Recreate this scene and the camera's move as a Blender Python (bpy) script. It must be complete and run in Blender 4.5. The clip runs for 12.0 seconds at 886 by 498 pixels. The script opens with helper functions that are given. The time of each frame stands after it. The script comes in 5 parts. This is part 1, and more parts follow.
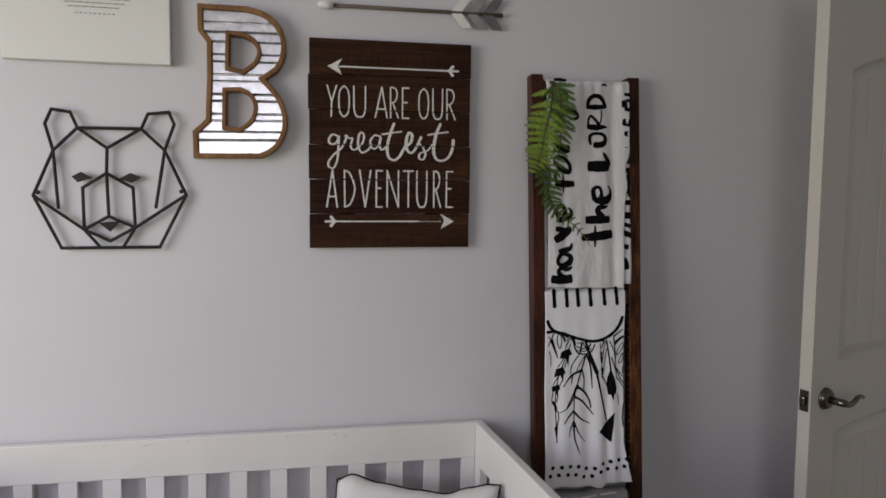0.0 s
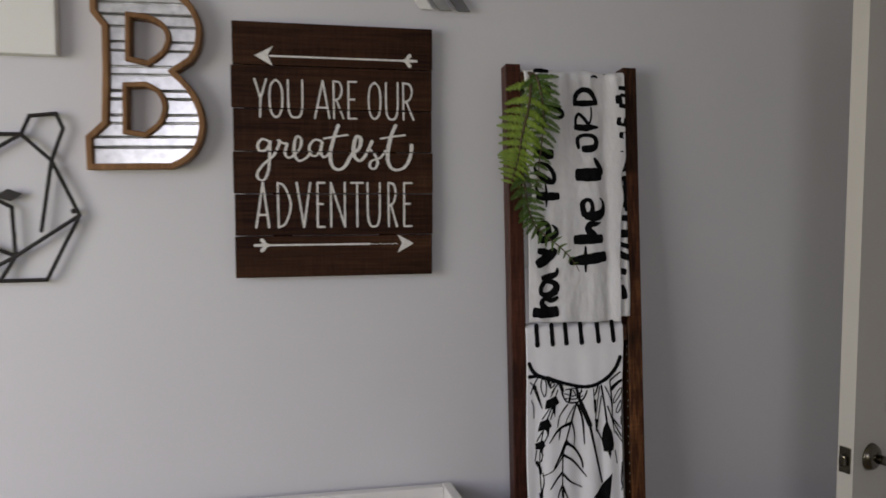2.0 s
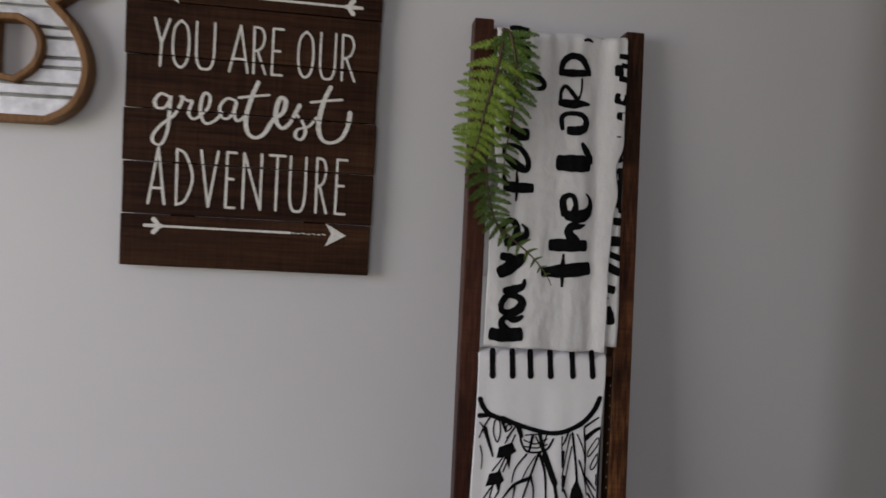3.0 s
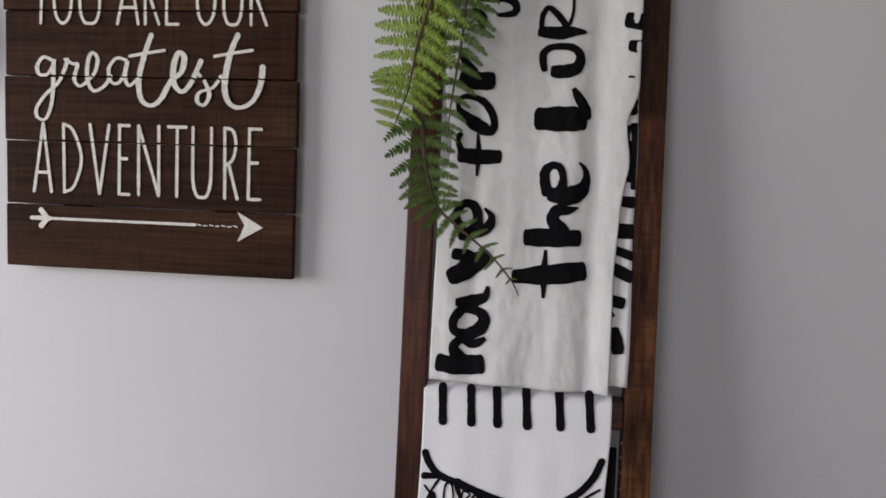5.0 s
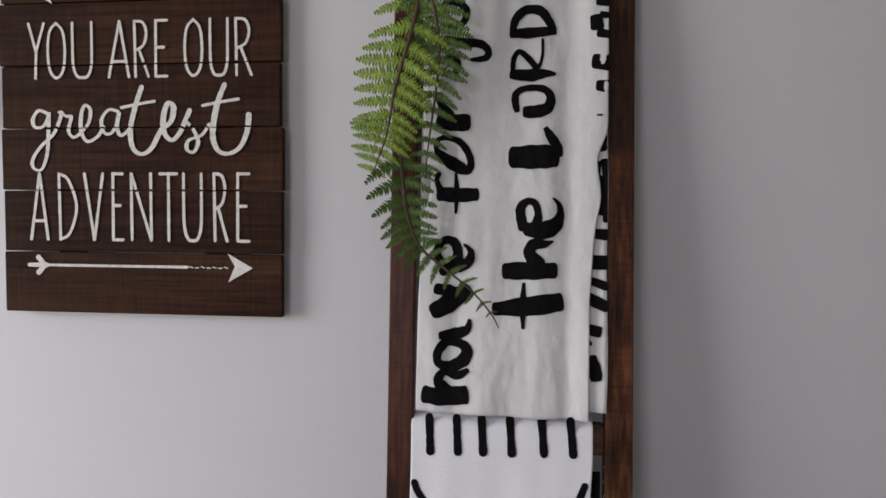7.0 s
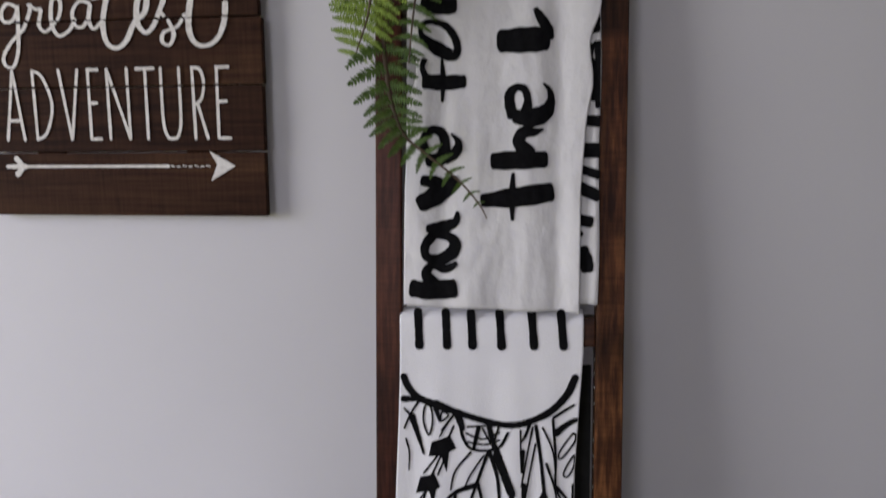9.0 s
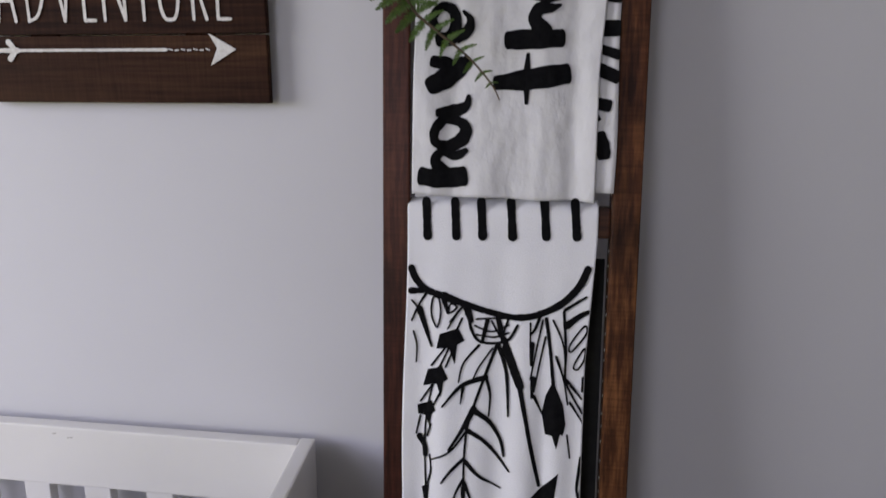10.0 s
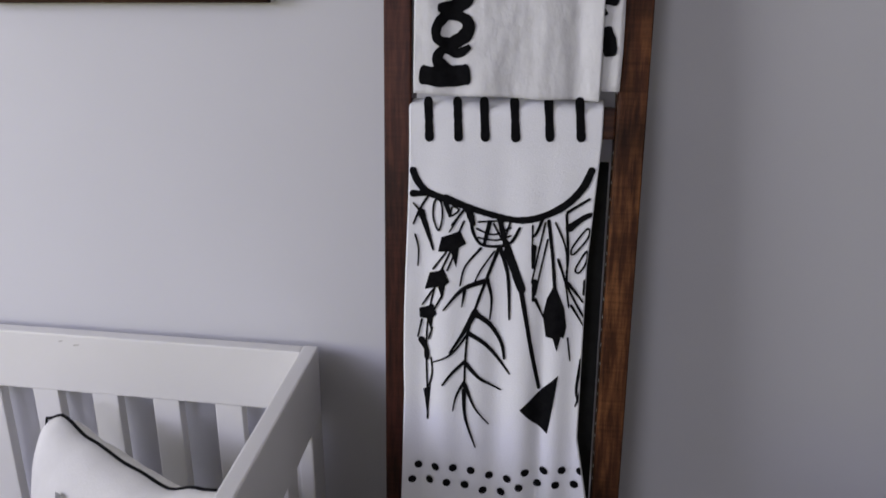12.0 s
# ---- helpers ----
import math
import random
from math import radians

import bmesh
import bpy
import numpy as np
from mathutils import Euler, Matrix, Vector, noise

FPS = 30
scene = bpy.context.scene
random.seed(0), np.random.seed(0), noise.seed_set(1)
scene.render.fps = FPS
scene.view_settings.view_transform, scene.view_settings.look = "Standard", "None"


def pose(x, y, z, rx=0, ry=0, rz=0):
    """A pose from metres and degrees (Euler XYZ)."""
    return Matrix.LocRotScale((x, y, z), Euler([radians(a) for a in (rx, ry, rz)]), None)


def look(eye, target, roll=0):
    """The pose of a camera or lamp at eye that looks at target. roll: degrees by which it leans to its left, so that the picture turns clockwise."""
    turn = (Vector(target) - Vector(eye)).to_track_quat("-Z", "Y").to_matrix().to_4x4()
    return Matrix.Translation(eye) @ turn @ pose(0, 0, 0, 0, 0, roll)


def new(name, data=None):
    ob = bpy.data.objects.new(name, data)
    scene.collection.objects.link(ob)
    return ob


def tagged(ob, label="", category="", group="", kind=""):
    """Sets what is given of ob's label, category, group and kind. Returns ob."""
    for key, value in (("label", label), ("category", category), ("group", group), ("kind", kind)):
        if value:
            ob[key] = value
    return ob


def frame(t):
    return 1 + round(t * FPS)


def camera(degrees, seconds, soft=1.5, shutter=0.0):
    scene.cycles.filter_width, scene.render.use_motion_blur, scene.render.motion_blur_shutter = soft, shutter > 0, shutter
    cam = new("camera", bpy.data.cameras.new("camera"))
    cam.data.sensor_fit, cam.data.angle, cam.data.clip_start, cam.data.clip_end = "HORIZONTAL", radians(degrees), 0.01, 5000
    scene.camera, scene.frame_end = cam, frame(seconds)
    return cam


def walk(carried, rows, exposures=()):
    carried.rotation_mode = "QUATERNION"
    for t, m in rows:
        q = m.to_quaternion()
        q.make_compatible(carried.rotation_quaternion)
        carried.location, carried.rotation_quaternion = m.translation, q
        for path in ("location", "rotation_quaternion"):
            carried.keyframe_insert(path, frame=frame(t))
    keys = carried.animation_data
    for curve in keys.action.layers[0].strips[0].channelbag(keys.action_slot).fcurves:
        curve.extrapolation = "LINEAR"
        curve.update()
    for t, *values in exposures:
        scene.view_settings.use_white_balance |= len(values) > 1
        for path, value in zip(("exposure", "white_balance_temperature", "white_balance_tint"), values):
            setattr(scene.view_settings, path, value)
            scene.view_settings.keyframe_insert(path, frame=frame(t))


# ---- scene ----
cam = camera(63.2, 12.0, soft=1.6, shutter=0.5)
PATH = [
    (0, (0.15, 0.107, 1.506), (0.547, 2.059, 1.332), 0.8),
    (0.5, (0.18, 0.101, 1.518), (0.552, 2.061, 1.37), 1.0),
    (1, (0.21, 0.117, 1.519), (0.568, 2.08, 1.38), 1.8),
    (1.5, (0.221, 0.258, 1.504), (0.578, 2.222, 1.389), 1.7),
    (2, (0.308, 0.431, 1.516), (0.71, 2.384, 1.37), 0.2),
    (2.5, (0.446, 0.58, 1.486), (0.781, 2.547, 1.353), 1.0),
    (3, (0.57, 0.723, 1.476), (0.837, 2.701, 1.356), 3.7),
    (3.2, (0.599, 0.765, 1.487), (0.857, 2.741, 1.317), 2.3),
    (5, (0.937, 1.07, 1.471), (0.695, 3.049, 1.312), 2.4),
    (5.5, (0.964, 1.093, 1.456), (0.684, 3.058, 1.214), 1.3),
    (6, (0.966, 1.069, 1.462), (0.689, 3.041, 1.272), 0.8),
    (6.5, (0.962, 1.038, 1.495), (0.713, 3.02, 1.396), 0.7),
    (8.5, (0.981, 1.039, 1.456), (0.742, 3.019, 1.309), 0.5),
    (9, (0.984, 1.062, 1.435), (0.73, 3.026, 1.157), -0.1),
    (9.5, (0.983, 1.078, 1.408), (0.717, 3.019, 1.006), 0.0),
    (10, (0.981, 1.085, 1.373), (0.706, 3.013, 0.915), 0.3),
    (10.5, (0.987, 1.093, 1.357), (0.705, 3.009, 0.857), 0.3),
    (11, (0.985, 1.092, 1.343), (0.715, 3.004, 0.821), 0.2),
    (11.5, (0.982, 1.09, 1.334), (0.712, 2.99, 0.772), -0.1),
    (12, (0.985, 1.079, 1.322), (0.706, 2.963, 0.713), 0.4),
]
walk(cam, [(t, look(eye, target, roll)) for t, eye, target, roll in PATH], [(0, -0.65, 6830, 8), (3, -0.63, 6830, 8), (5, 0.0, 6680, 9), (8.5, -0.12, 6560, 10), (10, -0.12, 6380, 11), (12, -0.12, 6310, 11)])

# ---------------------------------------------------------------- light
WALL_Y = 2.05
world = bpy.data.worlds.new("sky")
scene.world = world
world.use_nodes = True
wn = world.node_tree
sky = wn.nodes.new("ShaderNodeTexSky")
sky.sky_type, sky.sun_disc = "NISHITA", False
sky.sun_elevation, sky.sun_rotation = radians(40), radians(120)
wn.links.new(sky.outputs[0], wn.nodes["Background"].inputs[0])
wn.nodes["Background"].inputs[1].default_value = 0.08


def window_light(name, m, w, h, watts, colour):
    lamp = bpy.data.lights.new(name, "AREA")
    lamp.shape, lamp.size, lamp.size_y, lamp.energy, lamp.color = "RECTANGLE", w, h, watts, colour
    lamp.spread = radians(140)
    ob = new(name, lamp)
    ob.matrix_world = m
    return ob


# daylight through the side window: sky from above, garden from below
window_light("side_window_sky", look((-1.83, 0.60, 1.75), (0.4, 1.7, 0.10)), 1.4, 0.85, 36, (0.79, 0.785, 1.0))
window_light("side_window_garden", look((-1.83, 0.60, 1.18), (0.3, 1.5, 1.75)), 1.4, 0.50, 11.5, (1.0, 0.96, 0.47))
# and through the window behind the camera
window_light("window_sky", look((-0.30, -2.26, 1.82), (0.0, 0.8, 0.9)), 1.0, 0.65, 17, (0.79, 0.785, 1.0))
window_light("window_garden", look((-0.30, -2.26, 1.20), (0.0, 0.8, 1.9)), 1.0, 0.50, 3.5, (1.0, 0.96, 0.47))


# ---------------------------------------------------------------- materials
def node_mat(name):
    m = bpy.data.materials.new(name)
    m.use_nodes = True
    nt = m.node_tree
    return m, nt, nt.nodes["Principled BSDF"]


def add(nt, kind, **inputs):
    n = nt.nodes.new(kind)
    for k, v in inputs.items():
        n.inputs[k].default_value = v
    return n


def varied(nt, coord, low, high, scale, detail=4.0, mapping=None):
    """Noise between two colours; returns the colour socket and the noise."""
    n = add(nt, "ShaderNodeTexNoise", Scale=scale, Detail=detail, Roughness=0.6)
    src = coord
    if mapping:
        mp = nt.nodes.new("ShaderNodeMapping")
        mp.inputs["Scale"].default_value = mapping
        nt.links.new(coord, mp.inputs[0])
        src = mp.outputs[0]
    nt.links.new(src, n.inputs["Vector"])
    r = nt.nodes.new("ShaderNodeValToRGB")
    r.color_ramp.elements[0].color, r.color_ramp.elements[0].position = (*low, 1), 0.3
    r.color_ramp.elements[1].color, r.color_ramp.elements[1].position = (*high, 1), 0.7
    nt.links.new(n.outputs[0], r.inputs[0])
    return r.outputs[0], n


def surface(name, low, high, scale=3.0, rough=0.6, metal=0.0, bump=0.1, bump_scale=150.0, dist=0.001, mapping=None, spec=0.5, sheen=0.0):
    m, nt, p = node_mat(name)
    tc = nt.nodes.new("ShaderNodeTexCoord")
    col, _ = varied(nt, tc.outputs["Object"], low, high, scale, mapping=mapping)
    nt.links.new(col, p.inputs["Base Color"])
    p.inputs["Roughness"].default_value, p.inputs["Metallic"].default_value = rough, metal
    p.inputs["Specular IOR Level"].default_value = spec
    p.inputs["Sheen Weight"].default_value = sheen
    if bump:
        n = add(nt, "ShaderNodeTexNoise", Scale=bump_scale, Detail=3.0)
        nt.links.new(tc.outputs["Object"], n.inputs["Vector"])
        if mapping:
            squeeze = nt.nodes.new("ShaderNodeMapping")
            squeeze.inputs["Scale"].default_value = tuple(v ** 0.75 for v in mapping)
            nt.links.new(tc.outputs["Object"], squeeze.inputs[0])
            nt.links.new(squeeze.outputs[0], n.inputs["Vector"])
        b = add(nt, "ShaderNodeBump", Strength=bump, Distance=dist)
        nt.links.new(n.outputs[0], b.inputs["Height"])
        nt.links.new(b.outputs[0], p.inputs["Normal"])
    return m


def wood(name, dark, mid, light, grain, rough=0.55, bump=0.35, ring=9.0, spec=0.3, sawn=0.0, bands=()):
    """Stained board: long streaks along one axis, broad tone changes from board to board and a few dark knots."""
    m, nt, p = node_mat(name)
    tc = nt.nodes.new("ShaderNodeTexCoord")
    info = nt.nodes.new("ShaderNodeObjectInfo")
    shift = nt.nodes.new("ShaderNodeVectorMath")
    shift.operation = "MULTIPLY_ADD"
    nt.links.new(info.outputs["Random"], shift.inputs[0])
    shift.inputs[1].default_value = (7.3, 5.1, 9.7)
    nt.links.new(tc.outputs["Object"], shift.inputs[2])
    along = {"x": (0.035, 1, 1), "y": (1, 0.035, 1), "z": (1, 1, 0.035)}[grain]
    c1, n1 = varied(nt, shift.outputs[0], dark, mid, 170.0, 6.0, along)
    c1.node.color_ramp.elements[0].position, c1.node.color_ramp.elements[1].position = 0.38, 0.62
    c2, n2 = varied(nt, shift.outputs[0], (0.0,) * 3, (1.0,) * 3, ring, 5.0, tuple(v if v == 1 else 0.35 for v in along))
    c2.node.color_ramp.elements[0].position, c2.node.color_ramp.elements[1].position = 0.45, 0.68
    mix = nt.nodes.new("ShaderNodeMix")
    mix.data_type = "RGBA"
    nt.links.new(c2, mix.inputs["Factor"])
    nt.links.new(c1, mix.inputs["A"])
    c3, n3 = varied(nt, shift.outputs[0], mid, light, 150.0, 6.0, along)
    c3.node.color_ramp.elements[0].position, c3.node.color_ramp.elements[1].position = 0.42, 0.62
    nt.links.new(c3, mix.inputs["B"])
    tone = mix.outputs["Result"]
    if sawn:
        # saw marks across the board
        across = tuple(0.05 if v == 1 else 1.0 for v in along)
        c4, n4 = varied(nt, shift.outputs[0], (1 - sawn,) * 3, (1.0 + sawn * 0.6,) * 3, 260.0, 3.0, across)
        times = nt.nodes.new("ShaderNodeMix")
        times.data_type, times.blend_type = "RGBA", "MULTIPLY"
        times.inputs["Factor"].default_value = 1.0
        nt.links.new(tone, times.inputs["A"])
        nt.links.new(c4, times.inputs["B"])
        tone = times.outputs["Result"]
    if bands:
        # darker and paler stretches along the board: (height, tone) steps with ragged ends
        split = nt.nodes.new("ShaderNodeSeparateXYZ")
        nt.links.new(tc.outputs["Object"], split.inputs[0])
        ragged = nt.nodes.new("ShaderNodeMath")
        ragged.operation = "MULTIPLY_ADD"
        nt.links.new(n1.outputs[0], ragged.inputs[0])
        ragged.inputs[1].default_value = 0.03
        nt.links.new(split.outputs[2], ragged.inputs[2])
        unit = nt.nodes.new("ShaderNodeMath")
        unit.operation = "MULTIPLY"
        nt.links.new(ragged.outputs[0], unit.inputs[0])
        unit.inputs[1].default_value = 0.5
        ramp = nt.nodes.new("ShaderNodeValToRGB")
        while len(ramp.color_ramp.elements) < len(bands):
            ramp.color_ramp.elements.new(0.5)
        for e, (z, v) in zip(ramp.color_ramp.elements, bands):
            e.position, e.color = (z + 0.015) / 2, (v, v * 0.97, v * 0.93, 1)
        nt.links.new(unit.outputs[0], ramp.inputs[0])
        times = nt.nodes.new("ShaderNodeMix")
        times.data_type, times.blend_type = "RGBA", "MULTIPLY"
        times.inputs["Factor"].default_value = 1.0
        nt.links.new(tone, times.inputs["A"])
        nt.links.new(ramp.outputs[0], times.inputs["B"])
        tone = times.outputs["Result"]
    nt.links.new(tone, p.inputs["Base Color"])
    p.inputs["Roughness"].default_value, p.inputs["Specular IOR Level"].default_value = rough, spec
    b = add(nt, "ShaderNodeBump", Strength=bump, Distance=0.0012)
    nt.links.new(n1.outputs[0], b.inputs["Height"])
    nt.links.new(b.outputs[0], p.inputs["Normal"])
    return m


M_WALL = surface("wall_paint", (0.595, 0.590, 0.620), (0.625, 0.620, 0.650), 1.2, 0.75, bump=0.12, bump_scale=220, dist=0.0006, spec=0.25)
M_CEIL = surface("ceiling_paint", (0.76, 0.76, 0.75), (0.80, 0.80, 0.79), 1.5, 0.9)
M_FLOOR = surface("carpet", (0.20, 0.16, 0.10), (0.27, 0.22, 0.145), 6.0, 0.95, bump=0.8, bump_scale=400, dist=0.004)
M_DOOR = surface("door_paint", (0.54, 0.515, 0.465), (0.58, 0.555, 0.505), 2.0, 0.42, bump=0.15, bump_scale=90, dist=0.0005)
M_CRIB = surface("crib_paint", (0.68, 0.667, 0.655), (0.73, 0.716, 0.705), 3.0, 0.38, bump=0.06, bump_scale=60, dist=0.0006)
M_SIGN = wood("sign_wood", (0.017, 0.0072, 0.0050), (0.040, 0.0170, 0.0100), (0.074, 0.036, 0.018), "x", 0.7, 0.4, 6.0, 0.08, 0.30)
M_LADDER = wood("ladder_wood", (0.022, 0.0080, 0.0055), (0.060, 0.0185, 0.0115), (0.140, 0.048, 0.026), "z", 0.42, 0.4, 7.0, 0.18, 0.22)
M_RAILPALE = wood("ladder_wood_banded", (0.028, 0.0098, 0.0060), (0.105, 0.0390, 0.0180), (0.400, 0.170, 0.066), "z", 0.42, 0.4, 6.0, 0.18, 0.30, ((0.3, 0.55), (1.13, 0.6), (1.19, 0.35), (1.23, 1.0), (1.568, 1.0), (1.574, 0.36), (1.74, 0.36), (1.76, 0.6)))
M_RUNG = wood("rung_wood", (0.030, 0.0110, 0.0070), (0.090, 0.0340, 0.0170), (0.260, 0.105, 0.045), "x", 0.45, 0.3, 7.0)
M_BFRAME = wood("letter_wood", (0.13, 0.060, 0.022), (0.22, 0.11, 0.043), (0.32, 0.18, 0.08), "z", 0.6, 0.25, 10.0)
M_GALV = surface("galvanised_sheet", (0.52, 0.52, 0.52), (0.80, 0.80, 0.80), 45.0, 0.30, 0.85, 0.2, 60, 0.0008)
M_WHITEPAINT = surface("sign_white_paint", (0.56, 0.53, 0.50), (0.76, 0.75, 0.73), 170.0, 0.8, bump=0.3, bump_scale=500, spec=0.2)
M_IRON = surface("black_metal", (0.010, 0.008, 0.008), (0.022, 0.018, 0.017), 25.0, 0.55, 0.1, spec=0.3)
M_CANVAS = surface("canvas_print", (0.68, 0.68, 0.655), (0.72, 0.72, 0.695), 2.0, 0.8, bump=0.25, bump_scale=700, dist=0.0005)
M_PRINTGREY = surface("grey_print", (0.15, 0.15, 0.15), (0.22, 0.22, 0.22), 200.0, 0.8, bump=0)
M_MUSLIN = surface("muslin", (0.665, 0.66, 0.675), (0.715, 0.71, 0.725), 60.0, 0.9, bump=0.45, bump_scale=190, dist=0.0022, sheen=0.1, mapping=(0.8, 1, 0.5))
M_PLUSH = surface("plush", (0.78, 0.78, 0.82), (0.84, 0.84, 0.87), 9.0, 0.95, bump=0.4, bump_scale=500, dist=0.0012, sheen=0.4)
M_INK = surface("black_ink", (0.003, 0.003, 0.004), (0.008, 0.008, 0.009), 120.0, 0.9, bump=0.3, bump_scale=400, spec=0.08)
M_GREYCLOTH = surface("grey_throw", (0.27, 0.27, 0.29), (0.36, 0.36, 0.38), 30.0, 0.95, bump=0.5, bump_scale=250, dist=0.002)
M_GAP_SHEET = surface("charcoal_gap_sheet", (0.030, 0.031, 0.031), (0.050, 0.051, 0.050), 40.0, 0.95, bump=0.4, bump_scale=300)
M_FERN = surface("fern_leaf", (0.080, 0.155, 0.011), (0.290, 0.400, 0.050), 14.0, 0.5, bump=0.2, bump_scale=300)
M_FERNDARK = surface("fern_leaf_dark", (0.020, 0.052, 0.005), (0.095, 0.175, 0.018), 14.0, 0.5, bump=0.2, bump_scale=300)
M_STEM = surface("fern_stem", (0.05, 0.03, 0.015), (0.10, 0.065, 0.03), 30.0, 0.6)
M_NICKEL = surface("aged_nickel", (0.10, 0.090, 0.072), (0.22, 0.200, 0.165), 12.0, 0.26, 1.0, 0.0)
M_ARROWSHAFT = surface("arrow_shaft_wood", (0.07, 0.055, 0.045), (0.13, 0.105, 0.085), 40.0, 0.7, mapping=(0.1, 1, 1))
M_ARROWWHITE = surface("arrow_white", (0.70, 0.69, 0.67), (0.78, 0.77, 0.75), 20.0, 0.6)
M_ARROWGREY = surface("arrow_grey", (0.22, 0.22, 0.225), (0.28, 0.28, 0.285), 20.0, 0.6)
M_ARROWDARK = surface("arrow_dark_grey", (0.10, 0.10, 0.105), (0.14, 0.14, 0.145), 20.0, 0.6)
M_PILLOW = surface("pillow_cotton", (0.60, 0.588, 0.575), (0.68, 0.666, 0.652), 12.0, 0.95, bump=0.4, bump_scale=300, dist=0.001)
M_SCUFF = surface("scuff", (0.42, 0.40, 0.38), (0.58, 0.56, 0.53), 90.0, 0.7)
M_SHEET = surface("mattress_sheet", (0.62, 0.60, 0.57), (0.70, 0.68, 0.65), 5.0, 0.95, bump=0.3)


# ---------------------------------------------------------------- mesh helpers
def mesh_of(name, bm, material, smooth=False):
    bmesh.ops.recalc_face_normals(bm, faces=bm.faces)
    me = bpy.data.meshes.new(name)
    bm.to_mesh(me)
    bm.free()
    me.materials.append(material)
    if smooth:
        me.shade_smooth()
    return me


def part(name, bm, material, parent, label="", smooth=False):
    ob = new(name, mesh_of(name, bm, material, smooth))
    ob.parent = parent
    return tagged(ob, label)


def single(name, bm, material, label, category, kind="", smooth=False, group=""):
    return tagged(new(name, mesh_of(name, bm, material, smooth)), label, category, group, kind)


def holder(name, at, label, category, group="", turn=0.0):
    ob = new(name)
    ob.empty_display_size = 0.05
    ob.matrix_world = pose(*at, 0, 0, turn)
    return tagged(ob, label, category, group)


def box(bm, x0, x1, y0, y1, z0, z1, bevel=0.0, seg=2):
    made = bmesh.ops.create_cube(bm, size=1.0)["verts"]
    for v in made:
        v.co = ((x0 + x1) / 2 + v.co.x * (x1 - x0), (y0 + y1) / 2 + v.co.y * (y1 - y0), (z0 + z1) / 2 + v.co.z * (z1 - z0))
    if bevel:
        edges = list({e for v in made for e in v.link_edges})
        bmesh.ops.bevel(bm, geom=edges, offset=bevel, segments=seg, affect="EDGES", profile=0.6)
    return bm


def boxed(*a, **k):
    return box(bmesh.new(), *a, **k)


def tube(bm, pts, r, n=8, closed=False, cap=True):
    """A round rod along points; r may be a list."""
    pts = [Vector(p) for p in pts]
    rad = r if isinstance(r, (list, tuple)) else [r] * len(pts)
    rings, side = [], None
    for i, p in enumerate(pts):
        a = pts[i - 1] if i or closed else p
        b = pts[(i + 1) % len(pts)] if i < len(pts) - 1 or closed else p
        d = (b - a).normalized()
        if side is None or abs(side.dot(d)) > 0.95:
            side = d.orthogonal()
        side = (side - d * side.dot(d)).normalized()
        up = d.cross(side)
        rings.append([bm.verts.new(p + rad[i] * (math.cos(t) * side + math.sin(t) * up)) for t in [2 * math.pi * k / n for k in range(n)]])
    loops = list(zip(rings, rings[1:])) + ([(rings[-1], rings[0])] if closed else [])
    for ra, rb in loops:
        for k in range(n):
            bm.faces.new((ra[k], ra[(k + 1) % n], rb[(k + 1) % n], rb[k]))
    if cap and not closed:
        bm.faces.new(rings[0][::-1])
        bm.faces.new(rings[-1])
    return bm


def spun(bm, profile, origin, axis, n=24):
    """Turns (radius, height) pairs round an axis through origin."""
    axis = Vector(axis).normalized()
    s = axis.orthogonal().normalized()
    u = axis.cross(s)
    rings = [[bm.verts.new(Vector(origin) + axis * h + r * (math.cos(t) * s + math.sin(t) * u)) for t in [2 * math.pi * k / n for k in range(n)]] for r, h in profile]
    for ra, rb in zip(rings, rings[1:]):
        for k in range(n):
            bm.faces.new((ra[k], ra[(k + 1) % n], rb[(k + 1) % n], rb[k]))
    bm.faces.new(rings[0][::-1])
    bm.faces.new(rings[-1])
    return bm


def curve_through(pts, step=0.15, closed=False):
    """A smooth line through points, Catmull-Rom."""
    pts = [Vector(p) for p in pts]
    n = len(pts)
    if n < 3:
        return pts
    out = []
    for i in range(n if closed else n - 1):
        p = [pts[(i + k) % n] if closed else pts[min(max(i + k, 0), n - 1)] for k in (-1, 0, 1, 2)]
        m = max(2, int(1 / step))
        for j in range(m):
            t = j / m
            out.append(0.5 * (2 * p[1] + (p[2] - p[0]) * t + (2 * p[0] - 5 * p[1] + 4 * p[2] - p[3]) * t * t + (3 * p[1] - p[0] - 3 * p[2] + p[3]) * t ** 3))
    if not closed:
        out.append(pts[-1])
    return out


def dense(pts, step):
    """The same line with points no further apart than step."""
    out = [pts[0]]
    for a, b in zip(pts, pts[1:]):
        k = max(1, math.ceil((b - a).length / step))
        out += [a.lerp(b, j / k) for j in range(1, k + 1)]
    return out


